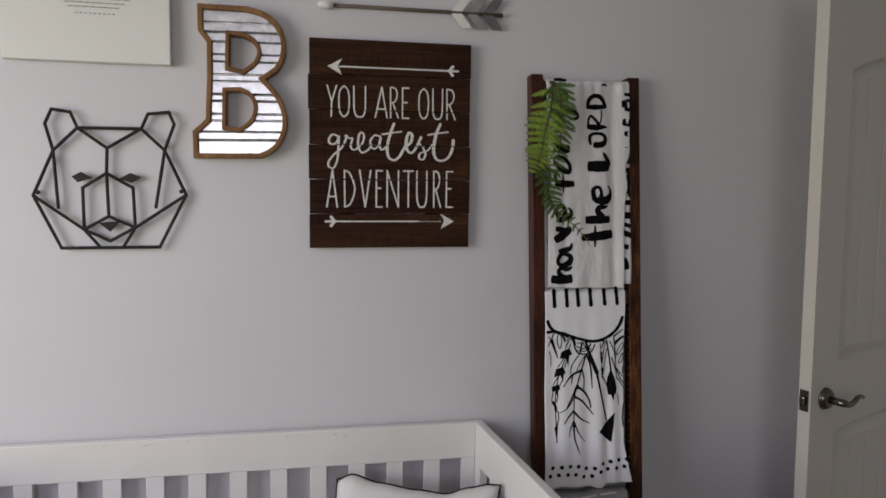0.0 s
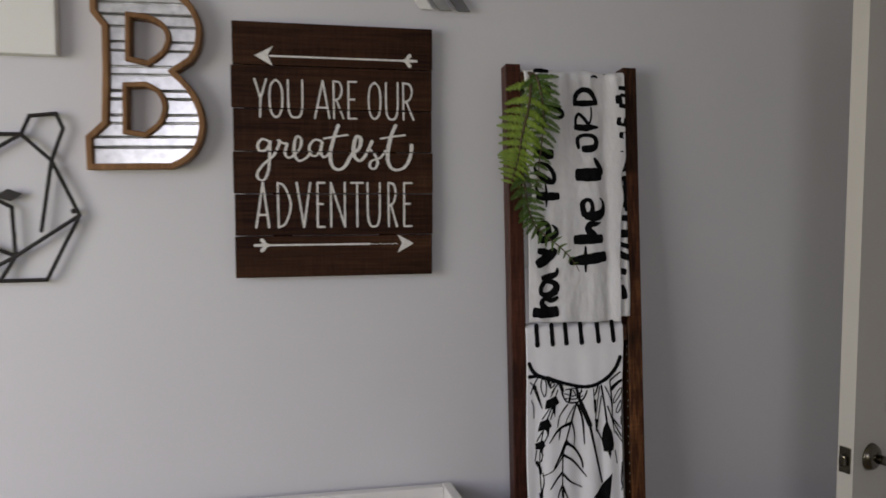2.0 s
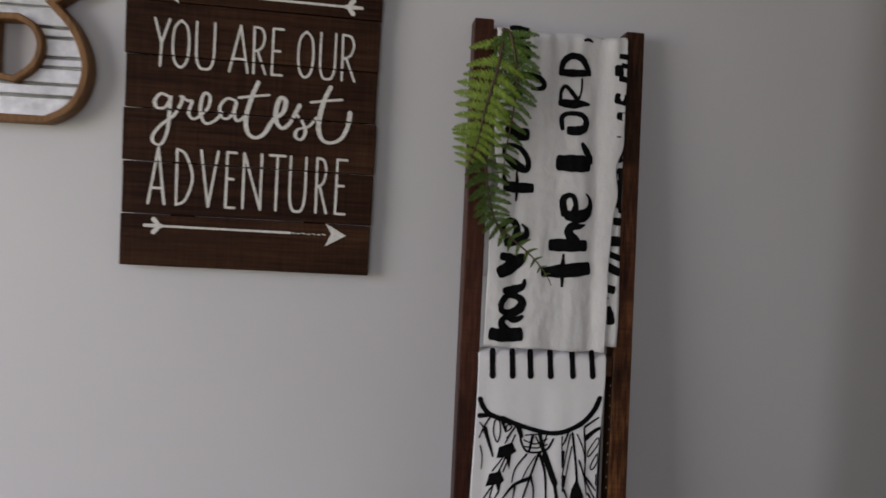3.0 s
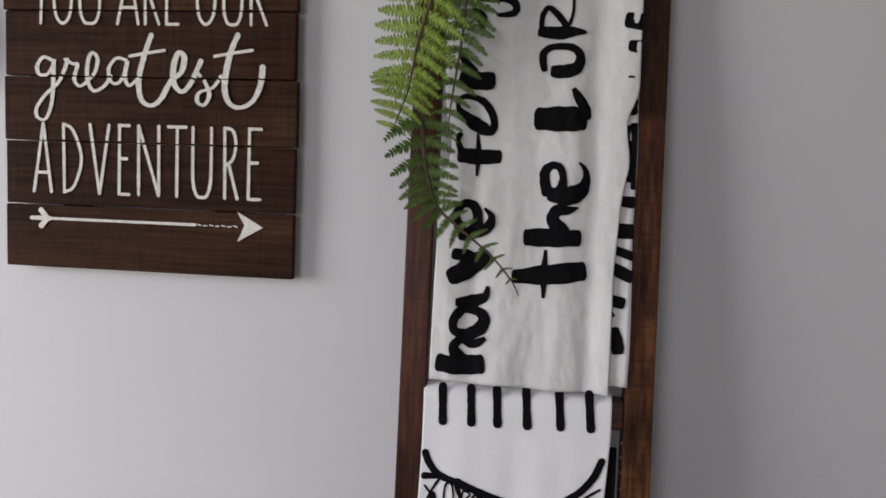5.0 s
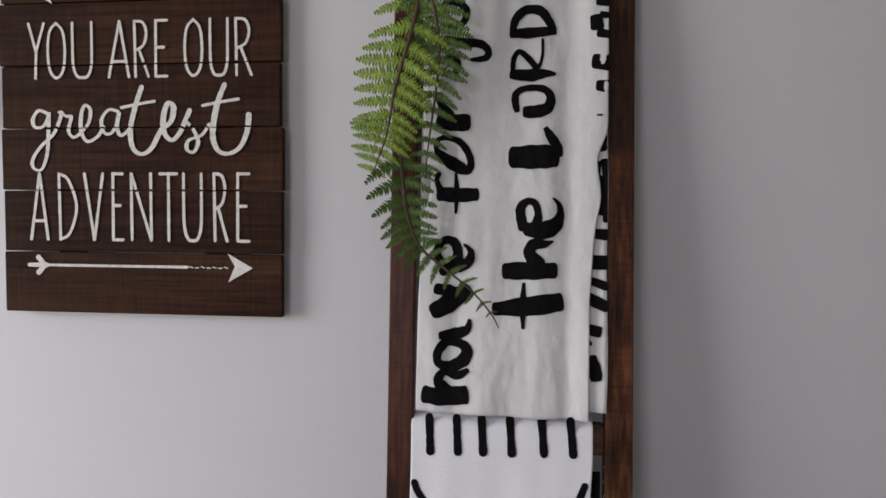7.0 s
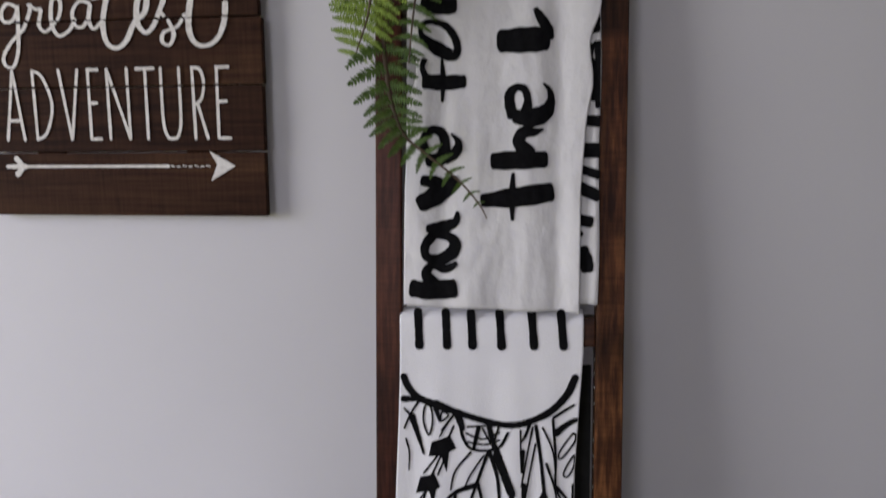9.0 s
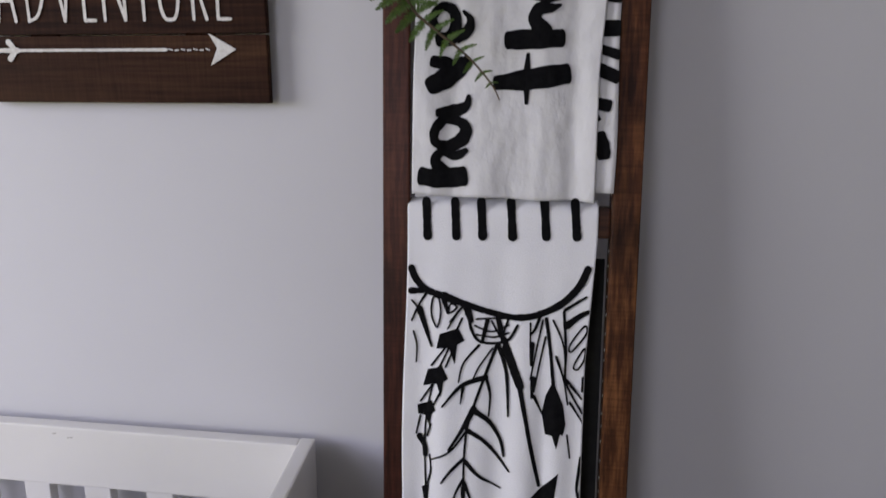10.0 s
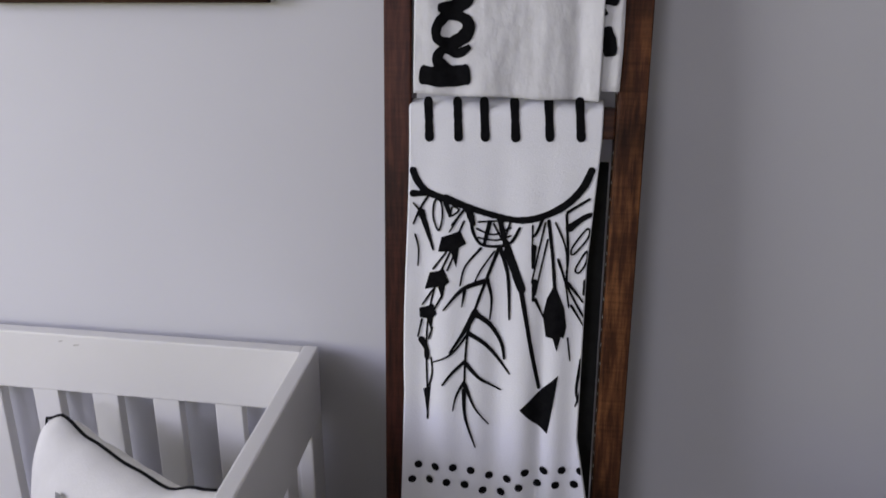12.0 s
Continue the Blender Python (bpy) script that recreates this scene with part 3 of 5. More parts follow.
# ---------------------------------------------------------------- plank sign
def make_sign():
    W, N, PH = 0.429, 6, 0.0908
    sign = new("wood_sign")
    sign.matrix_world = pose(0.1825, 2.046, 1.338, 0, -0.25, 0)
    tagged(sign, "dark brown plank sign with white painted words hanging on the wall", "wall sign")
    ends = [(0.000, 0.000), (0.001, 0.001), (-0.001, 0.002), (0.001, -0.001), (-0.002, 0.0), (0.002, 0.001)]
    for k, (a, b) in enumerate(ends):
        bm = boxed(a, W + b, -0.020, -0.008, k * PH + 0.0008, (k + 1) * PH - 0.0008, bevel=0.0018)
        for v in bm.verts:
            v.co.y += 0.0010 * math.sin(3.1 * k + v.co.x * 5)
        part("plank", bm, M_SIGN, sign)
    for x in (0.10, 0.33):
        part("batten", boxed(x - 0.02, x + 0.02, -0.0075, 0.0, 0.03, 0.51), M_SIGN, sign)
    at = lambda x, z, l: Vector((x, -0.0212 - l, z))
    gap = lambda x, z: min(abs(z - k * PH) for k in range(1, N)) < 0.0012 + 0.0005 * math.sin(90 * x)

    def inked():
        return Inker(at, 0.0016, gap)

    def line(row, z0, z1, w):
        ink = inked()
        for ch, a, b in row:
            letter(ink, ch, lambda u, v: (a + u * (b - a), z0 + v * (z1 - z0)), w)
        return ink

    row1 = [("Y", 0.047, 0.071), ("O", 0.077, 0.104), ("U", 0.116, 0.146), ("A", 0.172, 0.203), ("R", 0.212, 0.233), ("E", 0.244, 0.261), ("O", 0.288, 0.314), ("U", 0.326, 0.352), ("R", 0.364, 0.387)]
    row3 = [("A", 0.045, 0.072), ("D", 0.091, 0.118), ("V", 0.131, 0.160), ("E", 0.175, 0.190), ("N", 0.204, 0.234), ("T", 0.248, 0.274), ("U", 0.284, 0.311), ("R", 0.330, 0.349), ("E", 0.365, 0.382)]
    part("lettering", line(row1, 0.345, 0.424, 0.0041).bm, M_WHITEPAINT, sign, "white painted words YOU ARE OUR")
    part("lettering", line(row3, 0.1095, 0.2055, 0.0045).bm, M_WHITEPAINT, sign, "white painted word ADVENTURE")
    script = [
        [(150, 320), (125, 311), (108, 335), (113, 358), (135, 358), (150, 335), (153, 318), (151, 380), (146, 440), (130, 482), (108, 478), (106, 452), (130, 415), (165, 380), (182, 345), (190, 318)],
        [(190, 318), (183, 316), (203, 328), (216, 330), (208, 370), (222, 389), (242, 376), (264, 348), (270, 312), (256, 297), (245, 320), (243, 370), (260, 401), (288, 388), (306, 360)],
        [(346, 316), (320, 311), (300, 340), (306, 375), (326, 378), (343, 350), (349, 318), (343, 360), (354, 385), (378, 365)],
        [(411, 248), (394, 300), (379, 370), (386, 422), (411, 438), (437, 420), (462, 372), (490, 345), (497, 305), (482, 294), (470, 330), (471, 376), (491, 399), (512, 380), (530, 340), (540, 316)],
        [(540, 316), (530, 342), (551, 372), (562, 405), (550, 433), (532, 425), (537, 400), (572, 385), (592, 355)],
        [(633, 245), (613, 300), (601, 380), (613, 426), (641, 438), (673, 420), (692, 376), (697, 330)],
        [(355, 305), (400, 296), (446, 288)],
        [(575, 302), (620, 293), (670, 285)],
    ]
    ink = inked()
    for k, pts in enumerate(script):
        ink.stroke([(0.050 + (a - 106) * 0.000563, 0.212 + (482 - b) * 0.000503) for a, b in pts], 0.0088 if k in (3, 5) else 0.0064, pen=0.35)
    part("lettering", ink.bm, M_WHITEPAINT, sign, "white painted script word greatest")
    for zc, flip in ((0.473, -1), (0.0710, 1)):
        ink = inked()
        fx = lambda x: x if flip > 0 else 0.435 - x
        ink.stroke([(fx(0.065), zc), (fx(0.355 if flip < 0 else 0.288), zc)], 0.0040, False)
        if flip > 0:
            for k in range(7):
                ink.stroke([(0.292 + 0.0088 * k, zc + 0.0008 * (-1) ** k), (0.297 + 0.0088 * k, zc - 0.0006)], 0.0018, False)
        head = [(0.387, 0.0), (0.349, 0.021), (0.360, 0.002), (0.350, -0.021)]
        ink.blot([(fx(a), zc + b) for a, b in head])
        for b in (0.011, -0.011):
            ink.stroke([(fx(0.066), zc), (fx(0.056), zc + b)], 0.009, False, (0.6, 1.0))
        ink.stroke([(fx(0.068), zc), (fx(0.041), zc)], 0.008, False, (1.0, 0.7))
        part("painted_arrow", ink.bm, M_WHITEPAINT, sign, "white painted arrow")


make_sign()


# ---------------------------------------------------------------- canvas, letter, wire sculpture, arrow on the wall
def make_canvas():
    can = new("canvas_print")
    can.matrix_world = pose(-0.5370, WALL_Y - 0.001, 1.7950, 0, 0, 0)
    tagged(can, "white stretched canvas with small grey printing on the wall", "canvas print")
    part("canvas", boxed(0, 0.382, -0.030, 0, 0, 0.40, bevel=0.003), M_CANVAS, can)
    ink = Inker(lambda x, z, l: Vector((x + 0.010, -0.0305 - l, z)), 0.02)
    for x0, x1, z in ((0.116, 0.287, 0.149), (0.134, 0.268, 0.139), (0.142, 0.258, 0.129)):
        x = x0
        while x < x1 - 0.004:
            w = random.uniform(0.006, 0.016)
            ink.stroke([(x, z), (min(x + w, x1), z)], 0.0022, False)
            x += w + 0.0035
    for k in range(9):
        ink.stroke([(0.158 + k * 0.0105, 0.114), (0.161 + k * 0.0105, 0.114)], 0.0025, False)
    ink.stroke([(0.120, 0.170), (0.285, 0.174)], 0.0018, False)
    ink.blot([(0.285, 0.174), (0.276, 0.179), (0.276, 0.169)])
    for k in range(3):
        ink.stroke([(0.118 + k * 0.006, 0.175), (0.124 + k * 0.006, 0.170), (0.118 + k * 0.006, 0.165)], 0.0018, False)
    for x0, x1, z in ((0.06, 0.17, 0.225), (0.19, 0.33, 0.225), (0.08, 0.31, 0.285)):
        ink.stroke([(x0, z), (x1, z)], 0.022, False)
    part("print", ink.bm, M_PRINTGREY, can, "dark grey printed marks")


make_canvas()


def ring_band(bm, outline, width, y_back, y_front, chamfer=0.002):
    """A raised band along a closed outline, width measured to the left of its running direction."""
    n = len(outline)
    pts = [Vector(p) for p in outline]

    def shifted(d):
        out = []
        for i in range(n):
            a, b, c = pts[i - 1], pts[i], pts[(i + 1) % n]
            d1, d2 = (b - a).normalized(), (c - b).normalized()
            n1, n2 = Vector((-d1.y, d1.x)), Vector((-d2.y, d2.x))
            m = (n1 + n2).normalized()
            out.append(b + m * d / max(0.5, m.dot(n1)))
        return out

    rows = [(0, y_back), (0, y_front + chamfer), (chamfer, y_front), (width - chamfer, y_front), (width, y_front + chamfer), (width, y_back)]
    loops = []
    for d, y in rows:
        loops.append([bm.verts.new((p.x, y, p.y)) for p in shifted(d)])
    for la, lb in zip(loops, loops[1:] + loops[:1]):
        for i in range(n):
            bm.faces.new((la[i], la[(i + 1) % n], lb[(i + 1) % n], lb[i]))


def make_letter_b():
    """A wooden block letter with a ribbed metal face."""
    B = new("block_letter")
    B.matrix_world = pose(0.0142, WALL_Y - 0.001, 1.7604, 0, -1.1, 0) @ Matrix.Diagonal((0.975, 1, 0.985, 1)) @ Matrix.Translation((-0.012, 0, -1.767))
    tagged(B, "block letter B with wooden rim and ribbed galvanised metal face", "wall letter")
    rim = [(-0.091, 1.959), (0.030, 1.956), (0.075, 1.944), (0.108, 1.917), (0.126, 1.875), (0.122, 1.828), (0.104, 1.796), (0.073, 1.775), (0.103, 1.741), (0.121, 1.702), (0.126, 1.662), (0.114, 1.620), (0.090, 1.591), (0.056, 1.573), (-0.113, 1.573), (-0.113, 1.642), (-0.096, 1.657), (-0.080, 1.672), (-0.073, 1.778), (-0.071, 1.865), (-0.092, 1.893)]
    arcs = [v for v in curve_through([(x, 0, z) for x, z in rim[1:7]], 0.2)] + [v for v in curve_through([(x, 0, z) for x, z in rim[7:14]], 0.2)]
    rim = ([rim[0]] + [(v.x, v.z) for v in arcs] + rim[14:])[::-1]
    holes = [[(-0.017, 1.890), (0.018, 1.887), (0.046, 1.872), (0.058, 1.846), (0.046, 1.815), (0.016, 1.792), (-0.021, 1.800)],
             [(-0.029, 1.748), (0.010, 1.750), (0.034, 1.735), (0.045, 1.705), (0.034, 1.670), (0.004, 1.644), (-0.033, 1.650)]]
    mids = [(0.012, 1.841), (0.001, 1.697)]
    holes = [[(cx + (x - cx) * 0.9, cz + (z - cz) * 0.88) for x, z in h] for h, (cx, cz) in zip(holes, mids)]
    holes = [[h[0]] + [(v.x, v.z) for v in curve_through([(x, 0, z) for x, z in h[1:6]], 0.25)] + [h[6]] for h in holes]
    bm = bmesh.new()
    ring_band(bm, rim, 0.0128, 0, -0.036)
    part("rim", bm, M_BFRAME, B, "brown wooden rim")
    for h in holes:
        bm = bmesh.new()
        ring_band(bm, h, 0.0105, 0, -0.036)
        part("hole_rim", bm, M_BFRAME, B, "brown wooden rim")
    grooves = (1.917, 1.893, 1.869, 1.838, 1.819, 1.787, 1.770, 1.737, 1.720, 1.687, 1.670, 1.641, 1.620)

    def cuts(poly, z):
        xs = []
        for (xa, za), (xb, zb) in zip(poly, poly[1:] + poly[:1]):
            if (za > z) != (zb > z):
                xs.append(xa + (z - za) / (zb - za) * (xb - xa))
        return sorted(xs)

    def y_of(z):
        d = min(abs(z - g) for g in grooves)
        return -0.019 + 0.009 * max(0.0, 1 - d / 0.0028)

    bm = bmesh.new()
    z, dz = 1.577, 0.0013
    while z < 1.955:
        zm = z + dz / 2
        xs = sorted(cuts(rim, zm) + [x for h in holes for x in cuts(h, zm)])
        for a, b in zip(xs[::2], xs[1::2]):
            a, b = a + 0.003, b - 0.003
            if b > a:
                bm.faces.new([bm.verts.new((x, y_of(zz), zz)) for x, zz in ((a, z), (b, z), (b, z + dz), (a, z + dz))])
        z += dz
    bmesh.ops.remove_doubles(bm, verts=bm.verts, dist=0.00005)
    part("metal_face", bm, M_GALV, B, "ribbed galvanised metal face")


make_letter_b()


def make_sculpture():
    """One mesh: welded rods, two eye plates, a nose plate and two wall screws."""
    y = 2.034
    P = {"a": (-0.451, 1.697), "b": (-0.407, 1.690), "c": (-0.392, 1.651), "d": (-0.452, 1.594), "e": (-0.468, 1.661), "f": (-0.238, 1.650), "g": (-0.220, 1.688), "h": (-0.168, 1.693), "i": (-0.156, 1.662), "j": (-0.182, 1.595), "k": (-0.323, 1.600), "l": (-0.327, 1.536), "m": (-0.504, 1.480), "n": (-0.132, 1.479), "o": (-0.443, 1.345), "p": (-0.203, 1.343), "q": (-0.446, 1.449), "r": (-0.209, 1.448), "s": (-0.386, 1.499), "t": (-0.264, 1.498), "u": (-0.387, 1.392), "v": (-0.262, 1.395), "w": (-0.352, 1.348), "x": (-0.292, 1.347), "y": (-0.326, 1.425), "z": (-0.325, 1.361)}
    bm = bmesh.new()
    for path in ("c b a e d c", "f g h i j f", "c f", "c k f", "k l", "d m o p n j", "d q", "j r", "m u", "n v", "l s u y v t l", "l y", "u w", "v x", "u z v"):
        ids = path.split()
        for a, b in zip(ids, ids[1:]):
            tube(bm, [(P[a][0], y, P[a][1]), (P[b][0], y, P[b][1])], 0.0043, 8)
    for p in P.values():
        bmesh.ops.create_uvsphere(bm, u_segments=8, v_segments=6, radius=0.0046, matrix=Matrix.Translation((p[0], y, p[1])))

    def plate(pts):
        a = [bm.verts.new((px, y - 0.002, pz)) for px, pz in pts]
        b = [bm.verts.new((px, y + 0.002, pz)) for px, pz in pts]
        bm.faces.new(a)
        bm.faces.new(b[::-1])
        for i in range(len(pts)):
            bm.faces.new((a[i], a[i - 1], b[i - 1], b[i]))

    plate([(-0.411, 1.528), (-0.388, 1.540), (-0.361, 1.524), (-0.397, 1.513)])
    plate([(-0.298, 1.521), (-0.269, 1.537), (-0.242, 1.526), (-0.266, 1.511)])
    plate([(-0.351, 1.409), (-0.298, 1.412), (-0.324, 1.385)])
    for x in (-0.494, -0.144):
        spun(bm, [(0.0025, 0), (0.0025, 0.014), (0.006, 0.014), (0.005, 0.018), (0.002, 0.019)], (x, WALL_Y, 1.488), (0, -1, 0), 12)
    bmesh.ops.transform(bm, matrix=pose(-0.3031, 0, 1.4975, 0, -1.0, 0) @ Matrix.Diagonal((0.957, 1, 0.965, 1)) @ Matrix.Translation((0.317, 0, -1.506)), verts=bm.verts)
    single("wire_wall_sculpture", bm, M_IRON, "black metal rod bear-head outline hung on the wall", "wall sculpture")


make_sculpture()


def make_arrow():
    arrow = new("wall_arrow")
    arrow.matrix_world = pose(0.2035, WALL_Y - 0.014, 1.968, 0, -0.1, 0)
    tagged(arrow, "thin wooden decorative arrow with white tip and grey fletching", "wall arrow")
    part("shaft", tube(bmesh.new(), [(0.03, 0, 0), (0.495, 0, 0)], 0.0052, 10), M_ARROWSHAFT, arrow, smooth=True)
    part("tip", spun(bmesh.new(), [(0.002, 0), (0.008, 0.006), (0.0105, 0.020), (0.0105, 0.040)], (0, 0, 0), (1, 0, 0), 16), M_ARROWWHITE, arrow, "white rounded tip", True)
    for k, mat in enumerate((M_ARROWWHITE, M_ARROWGREY, M_ARROWDARK)):
        for sgn in (1, -1):
            bm = bmesh.new()
            x = 0.352 + 0.043 * k
            pts = [(x, 0.002), (x + 0.029, 0.002), (x + 0.057, 0.040), (x + 0.030, 0.040)]
            if sgn < 0:
                pts = [(a, -b) for a, b in pts]
            lo = [bm.verts.new((a, -0.004, b)) for a, b in pts]
            hi = [bm.verts.new((a, 0.002, b)) for a, b in pts]
            bm.faces.new(lo)
            bm.faces.new(hi[::-1])
            for i in range(4):
                bm.faces.new((lo[i], lo[i - 1], hi[i - 1], hi[i]))
            part("fletching", bm, mat, arrow)


make_arrow()


# ---------------------------------------------------------------- ladder
LEAN_K, TOP_Z, TOP_Y = 0.085, 1.815, 2.011
# the ladder stands a little askew on the wall, and all that hangs on it with it
ASKEW = pose(0.935, 0, 1.30, 0, -0.4, 0) @ Matrix.Translation((-0.935, 0, -1.30))
UPPER = ASKEW @ Matrix.Translation((0.935, 0, 1.2475)) @ Matrix.Diagonal((1.03, 1, 1.03, 1)) @ Matrix.Translation((-0.935, 0, -1.25))


def front_y(z):
    """The front of the ladder's rails."""
    return TOP_Y - LEAN_K * (TOP_Z - z)


RUNGS = (1.780, 1.203, 0.645)


def make_ladder():
    lad = holder("blanket_ladder", (0.93, front_y(0) + 0.03, 0), "dark stained wooden blanket ladder leaning on the wall", "ladder")
    inv = lad.matrix_world.inverted()
    lad.matrix_world = ASKEW @ lad.matrix_world
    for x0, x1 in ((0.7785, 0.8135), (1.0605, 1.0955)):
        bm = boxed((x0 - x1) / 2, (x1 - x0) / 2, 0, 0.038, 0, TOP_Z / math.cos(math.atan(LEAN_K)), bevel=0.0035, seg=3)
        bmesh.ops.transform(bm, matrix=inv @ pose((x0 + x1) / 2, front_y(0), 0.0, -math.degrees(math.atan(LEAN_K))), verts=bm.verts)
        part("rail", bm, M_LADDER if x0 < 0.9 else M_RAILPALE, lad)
    rnd = random.Random(5)
    dome = mesh_of("fleck", spun(bmesh.new(), [(0.0021, 0), (0.0016, 0.0006), (0.0006, 0.0009)], (0, 0, 0), (-1, 0, 0), 7), M_ARROWWHITE)
    for k in range(30):  # a row of pale flecks along the inner side of one rail
        z = 1.34 - 0.021 * k + rnd.uniform(-0.004, 0.004)
        fleck = new("fleck", dome)
        fleck.parent = lad
        fleck.matrix_basis = inv @ Matrix.Translation((1.0604, front_y(z) + 0.010 + rnd.uniform(-0.002, 0.002), z))
    for z in RUNGS:
        bm = boxed(-0.1235, 0.1235, 0, 0.030, -0.019, 0.019, bevel=0.003)
        bmesh.ops.transform(bm, matrix=inv @ pose(0.937, front_y(z) + 0.004, z, -math.degrees(math.atan(LEAN_K))), verts=bm.verts)
        part("rung", bm, M_RUNG, lad)


make_ladder()


# ---------------------------------------------------------------- blankets
def drape(bm, xl, xr, rung_z, z_low, z_back, front, nu=40, nv=90, wave=lambda x: 0.004 * math.sin(38 * x) + 0.002 * math.sin(90 * x)):
    """A cloth over a rung: up the back, over, and down the front, where front(x, z) gives its y."""
    rows = []
    top = rung_z + 0.022
    yb = front_y(rung_z) + 0.004 + 0.030 + 0.005
    prof = [("b", z_back + (top - 0.01 - z_back) * k / 12) for k in range(12)]
    prof += [("t", k / 8) for k in range(9)]
    prof += [("f", top - (top - z_low) * (k / nv)) for k in range(1, nv + 1)]
    for kind, v in prof:
        row = []
        for i in range(nu + 1):
            u = i / nu
            if kind == "b":
                x, y, z = xl(v) + (xr(v) - xl(v)) * u, yb, v
            elif kind == "t":
                x = xl(top) + (xr(top) - xl(top)) * u
                yf = front(x, top - 0.012)
                y, z = yb + (yf - yb) * (0.5 - 0.5 * math.cos(math.pi * v)), top - 0.012 + 0.013 * math.sin(math.pi * v) + 0.002 * math.sin(60 * x)
            else:
                zz = v - 0.012 * (1 - (top - v) / (top - z_low))
                x = xl(zz) + (xr(zz) - xl(zz)) * u
                hem = (top - v) / (top - z_low)
                y, z = front(x, zz), zz + wave(x) * max(0, hem - 0.85) / 0.15
            row.append(bm.verts.new((x, y, z)))
        rows.append(row)
    for ra, rb in zip(rows, rows[1:]):
        for i in range(nu):
            bm.faces.new((ra[i], ra[i + 1], rb[i + 1], rb[i]))
    return bm


def cloth(name, bm, material, parent, thick=0.003):
    ob = part(name, bm, material, parent, smooth=True)
    mod = ob.modifiers.new("thickness", "SOLIDIFY")
    mod.thickness, mod.offset = thick, 0
    return ob


def swaddle_front(x, z):
    """Follows the leaning ladder, with gathers below the top rung and long folds on one side."""
    t = (TOP_Z - z) / 0.55
    gather = 0.0022 * math.sin(x * 210 + 1) * max(0, 1 - t * 4) + 0.0013 * math.sin(x * 95)
    fold = 0.005 * math.exp(-((x - 1.010) / 0.014) ** 2) + 0.003 * math.exp(-((x - 0.868) / 0.016) ** 2)
    return front_y(z) - 0.003 - 0.007 * min(1, max(0, t)) + gather + fold + 0.002 * math.sin(13 * z + 30 * x) + 0.0016 * noise.noise(Vector((x * 45, z * 14, 3))) + 0.0009 * noise.noise(Vector((x * 90, z * 50, 7))) + 0.0009 * noise.noise(Vector((x * 22, z * 75 + x * 12, 11)))


def flap_y(x, z):
    return swaddle_front(x, z) + 0.006 - 0.004 * max(0.0, (x - 1.045) / 0.013)


